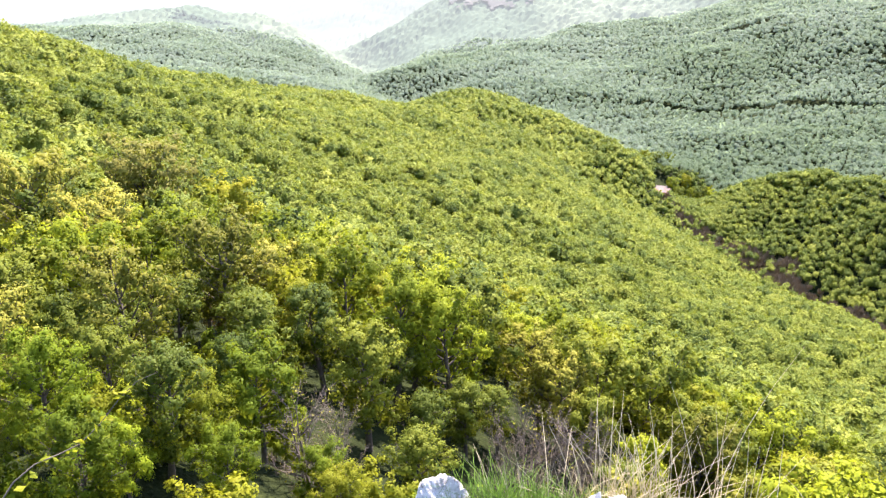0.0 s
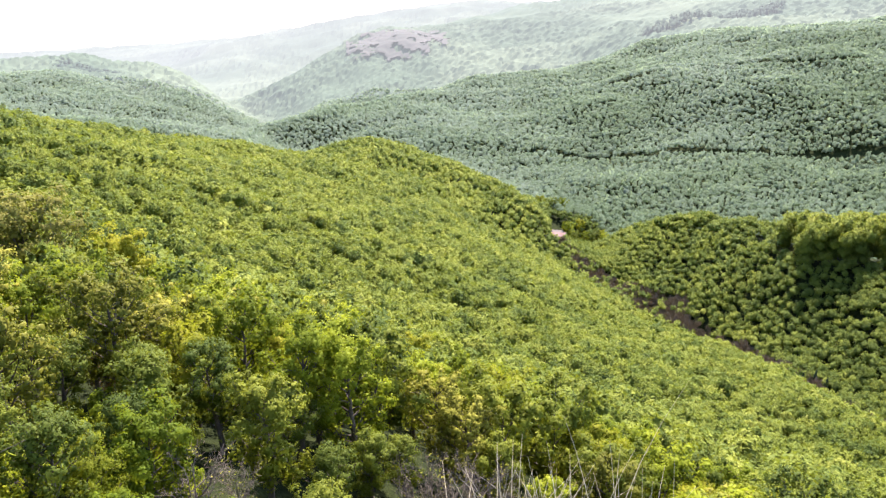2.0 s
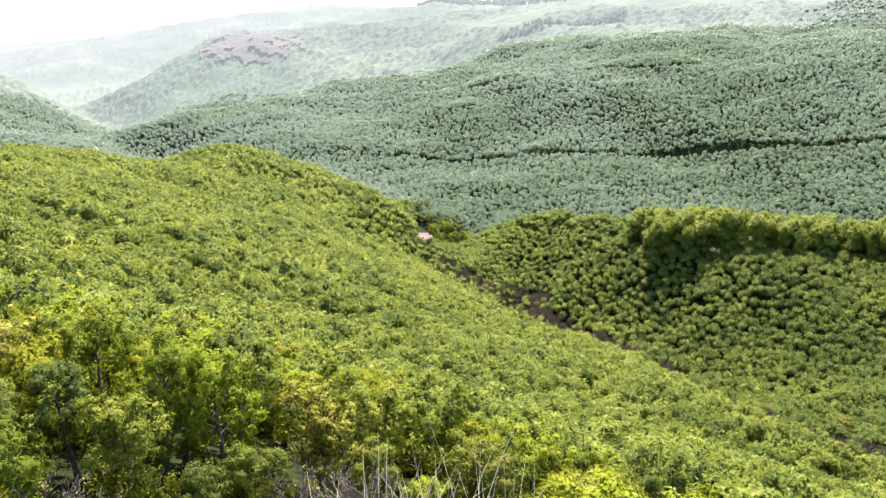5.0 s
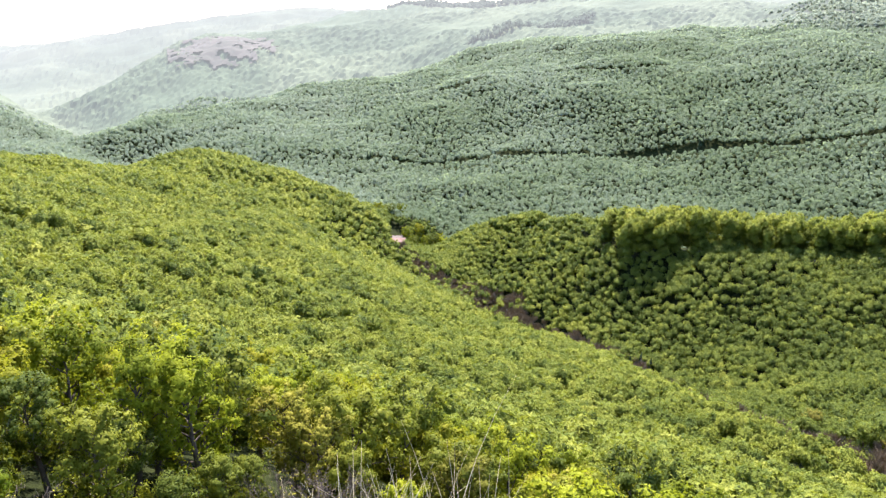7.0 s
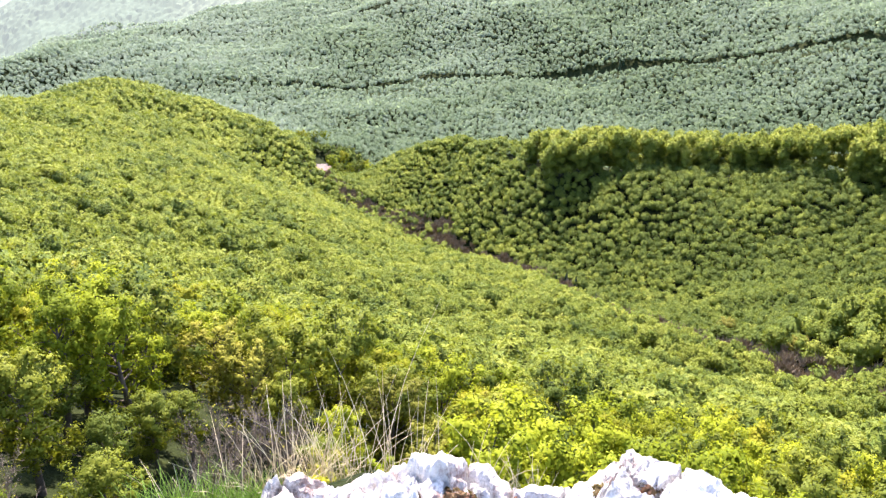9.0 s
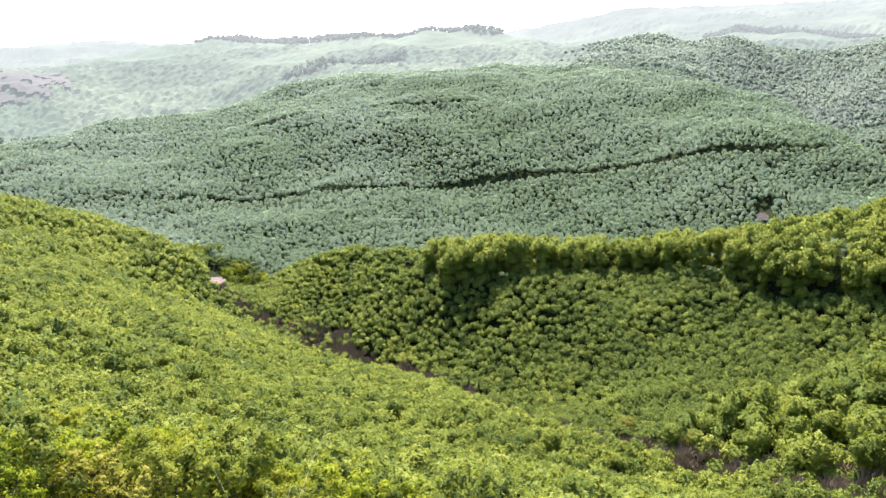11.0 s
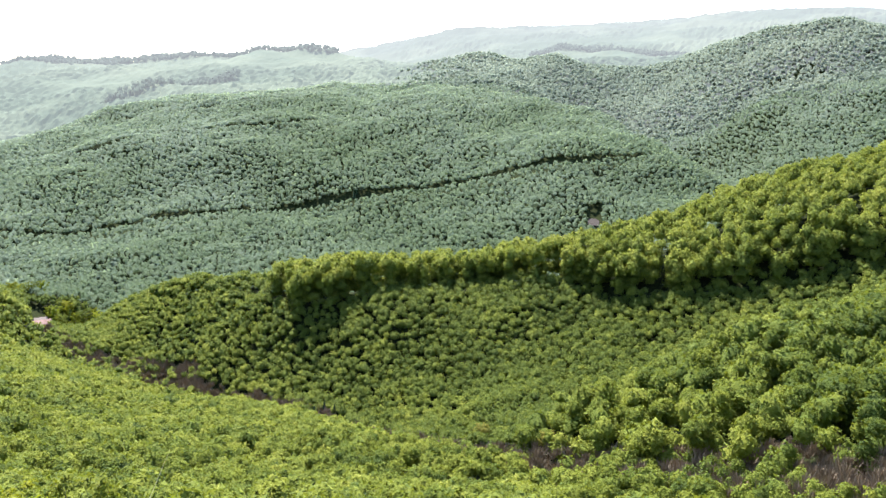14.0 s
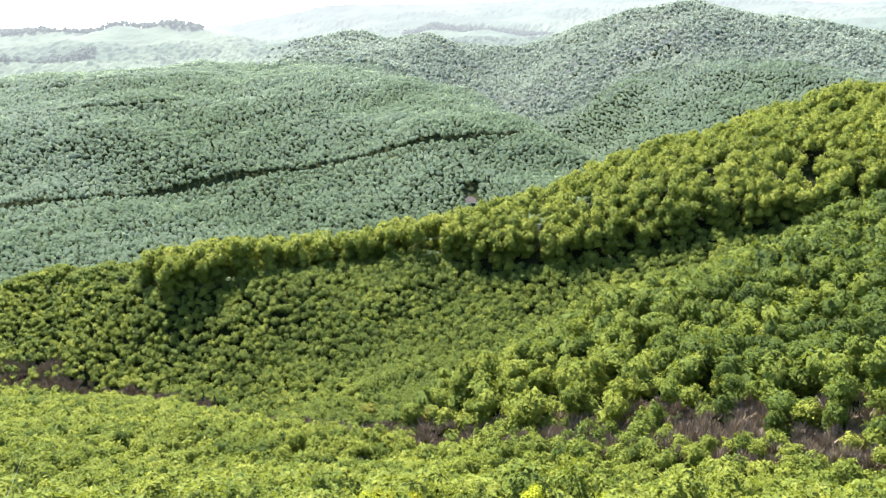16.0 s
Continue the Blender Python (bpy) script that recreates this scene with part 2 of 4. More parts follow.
# ---------------------------------------------------------------- the lie of the land
# Crests, streams and brows as (bearing in degrees, distance in metres, height in degrees seen from the lookout).
LAND = {
    "ledge": [(b, r, h) for b in range(-60, 121, 20) for r, h in ((1.2, -52), (2.3, -38.5), (3.2, -50), (12, -50))],
    "cliff_foot": [(-33, 24, -22.4), (-26, 36, -20.5), (-16, 42, -20.2), (-6, 42, -23.5), (8, 45, -27.2), (20, 60, -30.4), (30, 70, -30.7), (54, 70, -31.6), (83, 75, -29.0)],
    "near_slope": [(-30, 110, -11.8), (-21, 110, -15.2), (-11, 120, -19.0), (3, 110, -24.4), (17, 130, -27.6), (28, 150, -29.4), (45, 150, -30.4), (-29, 210, -7.4), (-18, 230, -10.9), (-6, 260, -14.9), (8, 260, -20.0), (21, 260, -24.6), (12, 400, -17.8), (15, 455, -19.0)],
    "near_brow": [(14.7, 515, -18.3), (18.3, 455, -20.4), (22.3, 415, -22.0), (26.6, 375, -23.0), (31, 335, -24.0), (34.7, 300, -25.1), (38, 280, -26.0), (43, 240, -27.4), (46, 200, -29.8), (53, 180, -30.4), (59, 165, -30.9), (67, 150, -30.8), (72.5, 140, -29.6), (80.6, 132, -28.6), (87, 125, -27.2)],
    "near_crest": [(-31, 330, -3.7), (-28.5, 370, -5.1), (-25, 420, -6.3), (-21.7, 460, -7.2), (-17.9, 500, -7.9), (-14, 540, -8.5), (-9.9, 590, -9.8), (-6, 615, -10.1), (-3, 630, -9.4), (0, 640, -9.2), (3, 630, -9.7), (5.5, 615, -10.5), (8.5, 595, -11.8), (11, 580, -13.0), (12.9, 550, -14.1), (13.6, 540, -15.4), (14.2, 528, -16.9)],
    "stream": [(14.5, 585, -16.6), (16, 530, -17.9), (18.3, 500, -19.4), (22, 465, -21.2), (26.5, 420, -22.3), (31, 375, -23.4), (37, 335, -25.2), (43, 285, -26.7), (47, 262, -27.2), (54, 235, -27.6), (60, 215, -27.7), (68, 195, -27.0), (76, 180, -26.0), (85, 168, -24.4)],
    "spur": [(18.5, 575, -16.7), (22.5, 510, -17.8), (24.5, 460, -20.3), (31, 420, -19.0), (31, 395, -22.0), (40, 385, -20.6), (40, 345, -24.3), (49, 385, -18.6), (49, 320, -23.0), (52, 285, -24.9), (57.5, 390, -17.8), (45, 400, -17.6), (27, 470, -17.4)],
    "young_wood_top": [(30.6, 455, -15.3), (32.4, 425, -16.9), (35.2, 425, -16.7), (37.8, 428, -15.9), (39.5, 428, -15.1), (45, 430, -15.0), (49.5, 430, -14.7), (52.6, 430, -14.7), (55.3, 425, -15.0), (57.5, 415, -15.7), (60.6, 420, -15.1), (62.8, 425, -14.8), (67, 430, -14.3), (69.8, 435, -13.3), (71.4, 440, -12.4), (74.8, 450, -11.6), (78.4, 460, -10.6)],
    "old_wood_edge": [(58, 437, -13.6), (62.5, 445, -13.2), (66.7, 450, -11.6), (70.6, 455, -10.6), (74.5, 465, -10.0), (79, 480, -9.2)],
    "spur_crest": [(17, 640, -16.6), (19.5, 600, -15.3), (22.5, 560, -14.5), (25.2, 530, -14.1), (28, 500, -14.2), (31, 470, -15.2), (36.7, 460, -14.9), (41, 458, -14.5), (45, 458, -14.2), (49.5, 458, -13.6), (54, 460, -13.0), (56, 462, -12.6), (58.2, 470, -12.0), (60.3, 490, -10.8), (62.4, 510, -9.8), (64.8, 530, -8.8), (66.4, 540, -7.9), (70.3, 560, -6.4), (74, 580, -4.9), (77.4, 600, -3.4), (80.7, 620, -2.5), (84, 640, -2.0)],
    "behind_spur": [(26, 610, -17.0), (36, 560, -17.2), (45, 560, -16.2), (54, 570, -15.2), (60, 600, -13.4), (66, 680, -11.2), (74, 760, -8.2), (82, 820, -5.4)],
    "ravine_bank": [(47, 250, -27.3), (51.4, 255, -25.8), (54, 262, -24.0), (56.4, 270, -23.0), (61, 285, -21.0), (63, 295, -19.7), (67, 310, -17.9), (71, 335, -15.6), (75, 355, -13.6), (78.4, 375, -11.8), (80, 385, -10.6), (84, 400, -9.0), (59, 235, -26.2), (68, 235, -22.9), (76, 225, -20.6), (84, 215, -19.0), (76, 290, -16.6), (84, 300, -13.0)],
    "gully": [(56.5, 310, -23.6), (61, 335, -21.4), (67, 370, -18.2), (71, 395, -16.0), (75, 415, -13.9), (79, 430, -12.0)],
    "main_valley": [(14.4, 640, -15.0), (17, 665, -15.0), (19, 690, -14.8), (22.8, 710, -14.1), (26, 720, -13.6), (31, 735, -13.1), (36, 745, -12.8), (45, 760, -12.0), (54, 780, -10.7), (60, 800, -9.0), (66, 860, -8.0), (75, 950, -6.5), (-1, 850, -11.8), (-12, 800, -11), (-25, 650, -9), (8, 720, -13.2)],
    "far_foot": [(11, 760, -12.3), (4, 830, -10.6)],
    "far_slope": [(12.7, 880, -10.0), (19, 885, -9.7), (27, 890, -9.1), (35.6, 900, -8.3), (44, 915, -7.1), (48.5, 920, -6.5), (53, 930, -5.5), (58.4, 950, -4.9), (2, 960, -8.6), (17.8, 1110, -4.9), (28.5, 1130, -2.9), (35.6, 1140, -2.4), (41, 1140, -2.1), (49, 1120, -2.6), (9, 1050, -7.0)],
    "far_brow": [(-7, 1060, -8.6), (-6.1, 1080, -7.8), (-2.5, 1120, -6.9), (1.2, 1160, -6.1), (3.7, 1190, -5.4), (8, 1230, -4.9), (12, 1260, -4.3), (15, 1290, -4.0), (18, 1320, -2.9), (21, 1350, -1.9), (27, 1380, -1.0), (33, 1390, -0.6), (41.5, 1380, -0.3), (45.7, 1350, -0.3), (49, 1310, -0.9), (51.8, 1270, -1.4), (54, 1240, -2.0), (55.8, 1210, -2.3), (57.1, 1180, -3.0), (60.1, 1110, -4.4), (62.3, 1050, -5.6), (64.6, 980, -6.8)],
    "behind_brow": [(-4, 1300, -8.4), (2, 1360, -7.0), (9, 1440, -5.6), (15, 1480, -4.7), (20, 1600, -1.3), (27, 1700, -0.3), (34, 1750, 0.4), (41, 1600, 0.3), (47, 1500, 0.6)],
    "far_gully": [(56.5, 1420, -4.4), (58.5, 1330, -5.8), (60.5, 1250, -7.0), (62.5, 1170, -8.0), (65, 1060, -8.6), (56.2, 1600, -1.0), (54, 1720, 1.2), (52, 1700, 1.9), (57.8, 1750, 0.8)],
    "right_hill": [(60, 1650, 0.3), (62.3, 1700, 2.1), (63.8, 1700, 3.1), (65.7, 1690, 3.8), (68.4, 1680, 4.1), (71.4, 1660, 4.1), (73.6, 1640, 3.7), (76.2, 1600, 3.1), (78.7, 1560, 1.8), (80.5, 1530, 1.1), (83, 1500, -0.1), (68.4, 1200, -5.3), (70, 1400, -0.4), (76, 1350, -0.9), (66, 1400, -1.4), (62.5, 1480, -1.6), (75, 1150, -4.9), (83, 1250, -2.4), (70, 2000, 2.0)],
    "plateau": [(13.6, 2300, 0.5), (15.4, 2300, 0.8), (21, 2250, 0.85), (25.8, 2200, 1.3), (29.8, 2100, 1.8), (34, 2100, 2.05), (36, 2150, 1.75), (37.3, 2300, 1.2), (41.5, 2500, 0.9), (43.1, 1800, 1.4), (45.6, 1750, 2.0), (47.6, 1730, 2.2), (49.6, 1720, 1.6), (46, 2050, 0.6), (52.7, 2350, 2.3), (50.4, 2350, 1.8), (55.3, 2350, 2.3), (57.9, 2350, 1.9), (60.8, 2350, 1.7), (39, 2900, 0.8), (30, 2800, 0.6), (20, 2900, 0.0), (30, 4500, 0.5), (90, 4500, 2)],
    "pale_ridge": [(42.7, 3300, 3.0), (45.5, 3300, 3.6), (49.5, 3300, 3.5), (55.2, 3300, 3.7), (57, 3300, 3.6), (60.6, 3300, 4.1), (64, 3300, 4.6), (70, 3300, 4.7), (75, 3300, 4.4), (79.5, 3300, 3.5), (83, 3300, 4.1)],
    "near_ridge": [(-30, 800, -6.2), (-25, 850, -6.4), (-18.8, 900, -7.0), (-15.6, 930, -7.2), (-12.1, 960, -7.4), (-10.7, 980, -7.8), (-7.8, 1000, -8.7), (-5.4, 1000, -9.8), (-18, 1080, -8.2), (-12, 1150, -9.0)],
    "left_hill": [(-31, 1700, -3.5), (-25, 1680, -3.4), (-22.2, 1650, -3.0), (-19.6, 1640, -2.95), (-17.4, 1620, -3.4), (-16.4, 1610, -3.6), (-14.8, 1600, -3.55), (-13.2, 1560, -4.3), (-11.2, 1500, -5.6), (-9.9, 1450, -6.8), (-16.8, 1280, -6.1), (-15, 2100, -6.5), (-25, 2200, -6)],
    "gorge": [(-8.8, 1350, -8.2), (-7.0, 1450, -8.2), (-8.6, 1600, -7.2), (-9.5, 1900, -7.2)],
    "quarry_hill": [(-6.5, 1650, -5.5), (-5, 1720, -4.2), (-3, 1800, -2.8), (-0.5, 1880, -1.6), (1.5, 1920, -1.2), (4.7, 1980, -1.1), (8, 2100, -0.5), (11, 2200, 0.1), (-3.6, 1470, -6.3), (-1, 1650, -3.6), (2, 1550, -4.4), (8, 1600, -3.3), (-3, 2300, -5), (6, 2600, -2.0)],
    "pale_hills": [(-13, 3300, -3.9), (-10.9, 3300, -2.6), (-7.9, 3300, -2.1), (-5.2, 3300, -1.7), (-2.9, 3300, -1.1), (0.7, 3300, -0.6), (4, 3300, 0.0), (8, 3300, 0.4), (-20, 3300, -4.4), (-40, 4500, -3.5), (0, 4500, -2)],
    "behind": [(b, r, h) for b in (140, 180, 220) for r, h in ((1.2, -52), (6, -14), (60, -2), (500, 1), (4500, 1.5))],
}
V_SCALE = 0.9


def canopy_height(r):
    """How far the tops of the wood stand over the ground there."""
    return np.interp(r, [10, 30, 60, 300, 1500], [0.0, 7.0, 8.0, 9.0, 9.0])


def plan(bearing, r):
    return np.stack([np.radians(bearing), np.log(r) * V_SCALE], -1)


def kernel(a, b):
    d = a[:, None, :] - b[None, :, :]
    return np.sqrt((d ** 2).sum(-1) + 0.008 ** 2)


knots = np.array([p for line in LAND.values() for p in line], float)
knots = np.concatenate([knots] + [knots[np.abs(knots[:, 0] - 180) < 121] - (360, 0, 0)] + [knots[knots[:, 0] < -20] + (360, 0, 0)])
knot_plan = plan(knots[:, 0], knots[:, 1])
n_knots = len(knots)
system = np.zeros((n_knots + 3, n_knots + 3))
system[:n_knots, :n_knots] = kernel(knot_plan, knot_plan)
system[:n_knots, n_knots:] = np.c_[np.ones(n_knots), knot_plan]
system[n_knots:, :n_knots] = system[:n_knots, n_knots:].T
weights = np.linalg.solve(system, np.r_[np.tan(np.radians(knots[:, 2])), 0, 0, 0])


def ground_at(x, y):
    """The ground's height at places of the plan (arrays)."""
    x, y = np.ravel(x).astype(float), np.ravel(y).astype(float)
    r = np.maximum(np.hypot(x, y), 1.25)
    bearing = np.degrees(np.arctan2(x, y))
    bearing = np.where(bearing < -130, bearing + 360, bearing)
    out = np.empty(len(x))
    for a in range(0, len(x), 20000):
        p = plan(bearing[a:a + 20000], r[a:a + 20000])
        out[a:a + 20000] = kernel(p, knot_plan) @ weights[:n_knots] + weights[n_knots] + p @ weights[n_knots + 1:]
    z = EYE + r * out - canopy_height(r)
    # gullies and swells of the ground itself
    for wave, size, turn in ((310, 5.0 * np.clip((r - 600) / 300, 0, 1), 1.3), (170, 2.5 * np.clip((r - 600) / 300, 0, 1), 3.0), (130, 2.2, 0.7), (57, 1.1, 2.1), (23, 0.45, 4.4)):
        z += size * np.clip(r / 300, 0, 1) * np.sin((x * math.cos(turn) + y * math.sin(turn)) / wave * 6.28 + 1.7 * np.sin((y * math.cos(turn) - x * math.sin(turn)) / wave * 4.1))
    return z


def mesh_object(name, verts, faces, material, parent=None, label="", smooth=False, tint=None, inner=None, inner_material=None, normals=None):
    """ONE mesh object out of arrays; all faces have as many corners."""
    me = bpy.data.meshes.new(name)
    verts, faces = np.asarray(verts, np.float32), np.asarray(faces, np.int32)
    corners = faces.shape[1]
    me.vertices.add(len(verts))
    me.vertices.foreach_set("co", verts.ravel())
    me.loops.add(faces.size)
    me.loops.foreach_set("vertex_index", faces.ravel())
    me.polygons.add(len(faces))
    me.polygons.foreach_set("loop_start", np.arange(len(faces), dtype=np.int32) * corners)
    me.polygons.foreach_set("use_smooth", np.full(len(faces), smooth))
    if tint is not None:
        me.attributes.new("tint", "FLOAT", "POINT").data.foreach_set("value", np.asarray(tint, np.float32))
    me.update(calc_edges=True)
    if normals is not None:
        me.attributes.new("custom_normal", "FLOAT_VECTOR", "POINT").data.foreach_set("vector", np.asarray(normals, np.float32).ravel())
    me.materials.append(material)
    if inner is not None:
        me.materials.append(inner_material)
        me.polygons.foreach_set("material_index", np.asarray(inner, np.int32))
    ob = new(name, me)
    if parent:
        ob.parent = parent
    if label:
        ob["label"] = label
    return ob


def ring_sheet(bearings, radii, lift=None, close=False):
    b, r = np.meshgrid(np.radians(bearings), radii, indexing="ij")
    x, y = (r * np.sin(b)).ravel(), (r * np.cos(b)).ravel()
    z = ground_at(x, y)
    if lift is not None:
        z = z + lift(x, y)
    nb, nr = len(bearings), len(radii)
    i, j = np.meshgrid(np.arange(nb if close else nb - 1), np.arange(nr - 1), indexing="ij")
    a, c = i * nr + j, ((i + 1) % nb) * nr + j
    return np.stack([x, y, z], -1), np.stack([a, a + 1, c + 1, c], -1).reshape(-1, 4)


radii = np.r_[0.004, 0.3, np.geomspace(0.7, 4700, 290)]
sheet, quads = ring_sheet(np.r_[np.arange(-56, 106, 0.45), np.arange(106, 303, 4.0)], radii, close=True)
ground = mesh_object("ground", sheet, quads, soil, smooth=True)
tagged(ground, "dark leaf-littered forest floor of a hilly valley", "ground", kind="structure")

# ---------------------------------------------------------------- woods
rng = np.random.default_rng(5)


def line_r(name, bearing):
    line = np.array(sorted(LAND[name]))
    return np.interp(bearing, line[:, 0], line[:, 1])


def scatter(spacing, r_min, r_max, b_min=-48, b_max=100):
    """Loosely even places of the plan between two distances."""
    k = int(r_max / spacing / 0.866) + 2
    i, j = np.meshgrid(np.arange(-k, k), np.arange(-k, k))
    x = (i + 0.5 * (j % 2)).ravel() * spacing + rng.normal(0, 0.24 * spacing, i.size)
    y = j.ravel() * spacing * 0.866 + rng.normal(0, 0.24 * spacing, i.size)
    r, b = np.hypot(x, y), np.degrees(np.arctan2(x, y))
    keep = (r >= r_min) & (r < r_max) & (b > b_min) & (b < b_max)
    return x[keep], y[keep], r[keep], b[keep]


def unit(v):
    return v / (np.linalg.norm(v, axis=-1, keepdims=True) + 1e-9)


def crown_form(seed, cards, size, lobes=9, fine=1, lift=0.12, ragged=0.07):
    """A crown of unit radius: a leafy mass in billows, with sprays of leaves standing off it. Vertices, triangles, soft normals and the first vertex of the mass."""
    g = np.random.default_rng(seed)
    k = np.arange(lobes) + 0.5
    z = 1 - 1.45 * k / lobes
    turn = 2.4 * k + g.normal(0, 0.35, lobes)
    c = np.stack([np.sqrt(np.maximum(0.02, 1 - z ** 2)) * np.cos(turn), np.sqrt(np.maximum(0.02, 1 - z ** 2)) * np.sin(turn), z], -1)
    c *= g.uniform(0.46, 0.66, (lobes, 1))
    rad = g.uniform(0.34, 0.47, lobes) * (9 / lobes) ** 0.3

    def surface(u):
        """How far the billows reach along each way, and which one does."""
        along = u @ c.T
        inside = rad ** 2 - (c ** 2).sum(1) + along ** 2
        reach = np.where(inside > 0, along + np.sqrt(np.maximum(inside, 0)), 0.40)
        best = np.argmax(reach, axis=1)
        return reach[np.arange(len(u)), best], best

    d = unit(g.normal(size=(cards, 3)) + (0, 0, 0.55))
    reach, best = surface(d)
    mid = d * (reach * (1.02 + g.normal(0, ragged, cards)))[:, None]
    soft = unit(unit(mid - c[best]) * 0.75 + d * 0.45 + (0, 0, lift))
    nor = unit(soft + g.normal(0, 0.55, (cards, 3)))
    nor = np.where((nor * soft).sum(1, keepdims=True) < 0.1, soft, nor)
    u = unit(np.cross(nor, g.normal(size=(cards, 3))))
    v = np.cross(nor, u)
    s = size * g.uniform(0.6, 1.3, (cards, 1))
    tri = np.stack([mid + u * s, mid - u * s * 0.6 + v * s * 0.8, mid - u * s * 0.5 - v * s * 0.9], 1).reshape(-1, 3)
    shade = unit(soft + g.normal(0, 0.22, (cards, 3))).repeat(3, axis=0)
    faces = np.arange(cards * 3).reshape(-1, 3)
    bm = bmesh.new()
    bmesh.ops.create_icosphere(bm, subdivisions=fine, radius=1.0)
    cv = np.array([v.co[:] for v in bm.verts])
    cf = np.array([[v.index for v in f.verts] for f in bm.faces])
    bm.free()
    cf = cf[cv[cf].mean(1)[:, 2] > -0.6]
    reach, best = surface(cv)
    mass = cv * (reach * (0.94 + g.normal(0, 0.03, len(cv))))[:, None]
    soft = unit(unit(mass - c[best]) * 0.75 + cv * 0.45 + (0, 0, lift))
    return np.r_[tri, mass], np.r_[faces, cf + len(tri)], np.r_[shade, soft], len(tri)


def plant_stuff(name, x, y, height, width, tint, forms, material, label, mass=None):
    """Many crowns in one mesh. height: tree tops over the ground; width: crown radius."""
    z = ground_at(x, y)
    pick = rng.integers(0, len(forms), len(x))
    turn = rng.uniform(0, 6.283, len(x))
    vs, fs, ts, ins, ns, base = [], [], [], [], [], 0
    for k, (v, f, n, first) in enumerate(forms):
        m = np.nonzero(pick == k)[0]
        if not len(m):
            continue
        half = np.minimum(height[m] * 0.46, width[m] * np.where(height[m] > 19, 1.25, rng.uniform(0.85, 1.2, len(m))))
        co, si = np.cos(turn[m])[:, None], np.sin(turn[m])[:, None]
        vx = (v[:, 0] * co - v[:, 1] * si) * width[m][:, None] + x[m][:, None]
        vy = (v[:, 0] * si + v[:, 1] * co) * width[m][:, None] + y[m][:, None]
        vz = v[:, 2] * half[:, None] + (z[m] + height[m] - half)[:, None]
        vs.append(np.stack([vx, vy, vz], -1).reshape(-1, 3))
        fs.append((f[None] + (np.arange(len(m)) * len(v))[:, None, None]).reshape(-1, 3) + base)
        if n is not None:
            ns.append(np.stack([n[:, 0] * co - n[:, 1] * si, n[:, 0] * si + n[:, 1] * co, n[:, 2] + 0 * co], -1).reshape(-1, 3))
        ts.append(np.repeat(tint[m], len(v)))
        ins.append(np.tile(f[:, 0] >= first, len(m)))
        base += len(m) * len(v)
    ob = mesh_object(name, np.concatenate(vs), np.concatenate(fs), material, smooth=True, tint=np.concatenate(ts), inner=None if mass is None else np.concatenate(ins), inner_material=mass, normals=np.concatenate(ns) if ns else None)
    return tagged(ob, label, "trees", kind="stuff")


def swell(x, y, wave, seed):
    """A soft random field between about -1 and 1 over the plan."""
    g = np.random.default_rng(seed)
    out = 0
    for _ in range(5):
        a, p, k = g.uniform(0, 6.28), g.uniform(0, 6.28), g.uniform(0.6, 1.6)
        out = out + np.sin((x * math.cos(a) + y * math.sin(a)) / wave * 6.28 * k + p)
    return out / 2.6


mid_forms = [crown_form(s, 280, 0.130, 13, 1, lift=0.45) for s in range(10)]
spur_forms = [crown_form(20 + s, 80, 0.17, 9, 1, lift=0.7) for s in range(10)]
old_forms = [crown_form(60 + s, 200, 0.15, 17, 1, lift=0.3, ragged=0.13) for s in range(10)]
slope_forms = [crown_form(40 + s, 40, 0.22, 7, 1, lift=0.7) for s in range(10)]
hill_forms = [crown_form(90 + s, 8, 0.30, 6, 1, lift=2.0) for s in range(6)]
distant_forms = [crown_form(80 + s, 7, 0.26, 6, 1, lift=1.4) for s in range(8)]

# which stretches of the land lie open to the lookout; the woods behind the crests are left out
sight_b, sight_r = np.arange(-50, 102, 0.5), np.geomspace(60, 1800, 280)
bb, rr = np.meshgrid(np.radians(sight_b), sight_r, indexing="ij")
sight = ((ground_at(rr * np.sin(bb), rr * np.cos(bb)) + canopy_height(rr.ravel()) - EYE) / rr.ravel()).reshape(bb.shape)
skyline = np.maximum.accumulate(sight, axis=1)


def open_ground(x, y, r, b, height):
    i = np.clip(((b + 50) / 0.5).round().astype(int), 0, len(sight_b) - 1)
    j = np.clip(np.searchsorted(sight_r, r * 0.985) - 1, 0, len(sight_r) - 1)
    return (ground_at(x, y) + height - EYE) / r > skyline[i, j] - 0.015


ROADS = (((11.5, 19, 27, 35.6, 44, 48.5, 53, 58.5), (880, 885, 890, 900, 915, 920, 930, 950), 6.5), ((17.8, 28.5, 35.6, 43), (1110, 1130, 1140, 1140), 4), ((24, 34, 44, 49), (1270, 1280, 1270, 1225), 3.5))


def off_road(r, b):
    """False along the forest roads cut across the far hillside."""
    out = np.ones(len(r), bool)
    for bears, dists, half in ROADS:
        out &= (np.abs(r - np.interp(b, bears, dists)) > half) | (b < bears[0]) | (b > bears[-1])
    return out


EDGE_B = (30.4, 32.4, 35.2, 37.8, 45, 52.6, 55.3, 57.5, 60.6, 67, 71.4, 78.4, 85)
EDGE_R = (462, 430, 430, 434, 437, 436, 431, 422, 426, 436, 446, 466, 480)


def on_spur(r, b):
    return (r > line_r("stream", b) + 6) & (r < line_r("spur_crest", b) + 30) & (b > 14) & ((b < 50) | (r > np.interp(b, [50, 56.5, 61, 67, 71, 79], [265, 305, 330, 362, 388, 425])))


def on_bank(r, b):
    return (r > line_r("stream", b) + 8) & (b > 47) & (r < line_r("spur_crest", b) - 30) & ~on_spur(r, b)


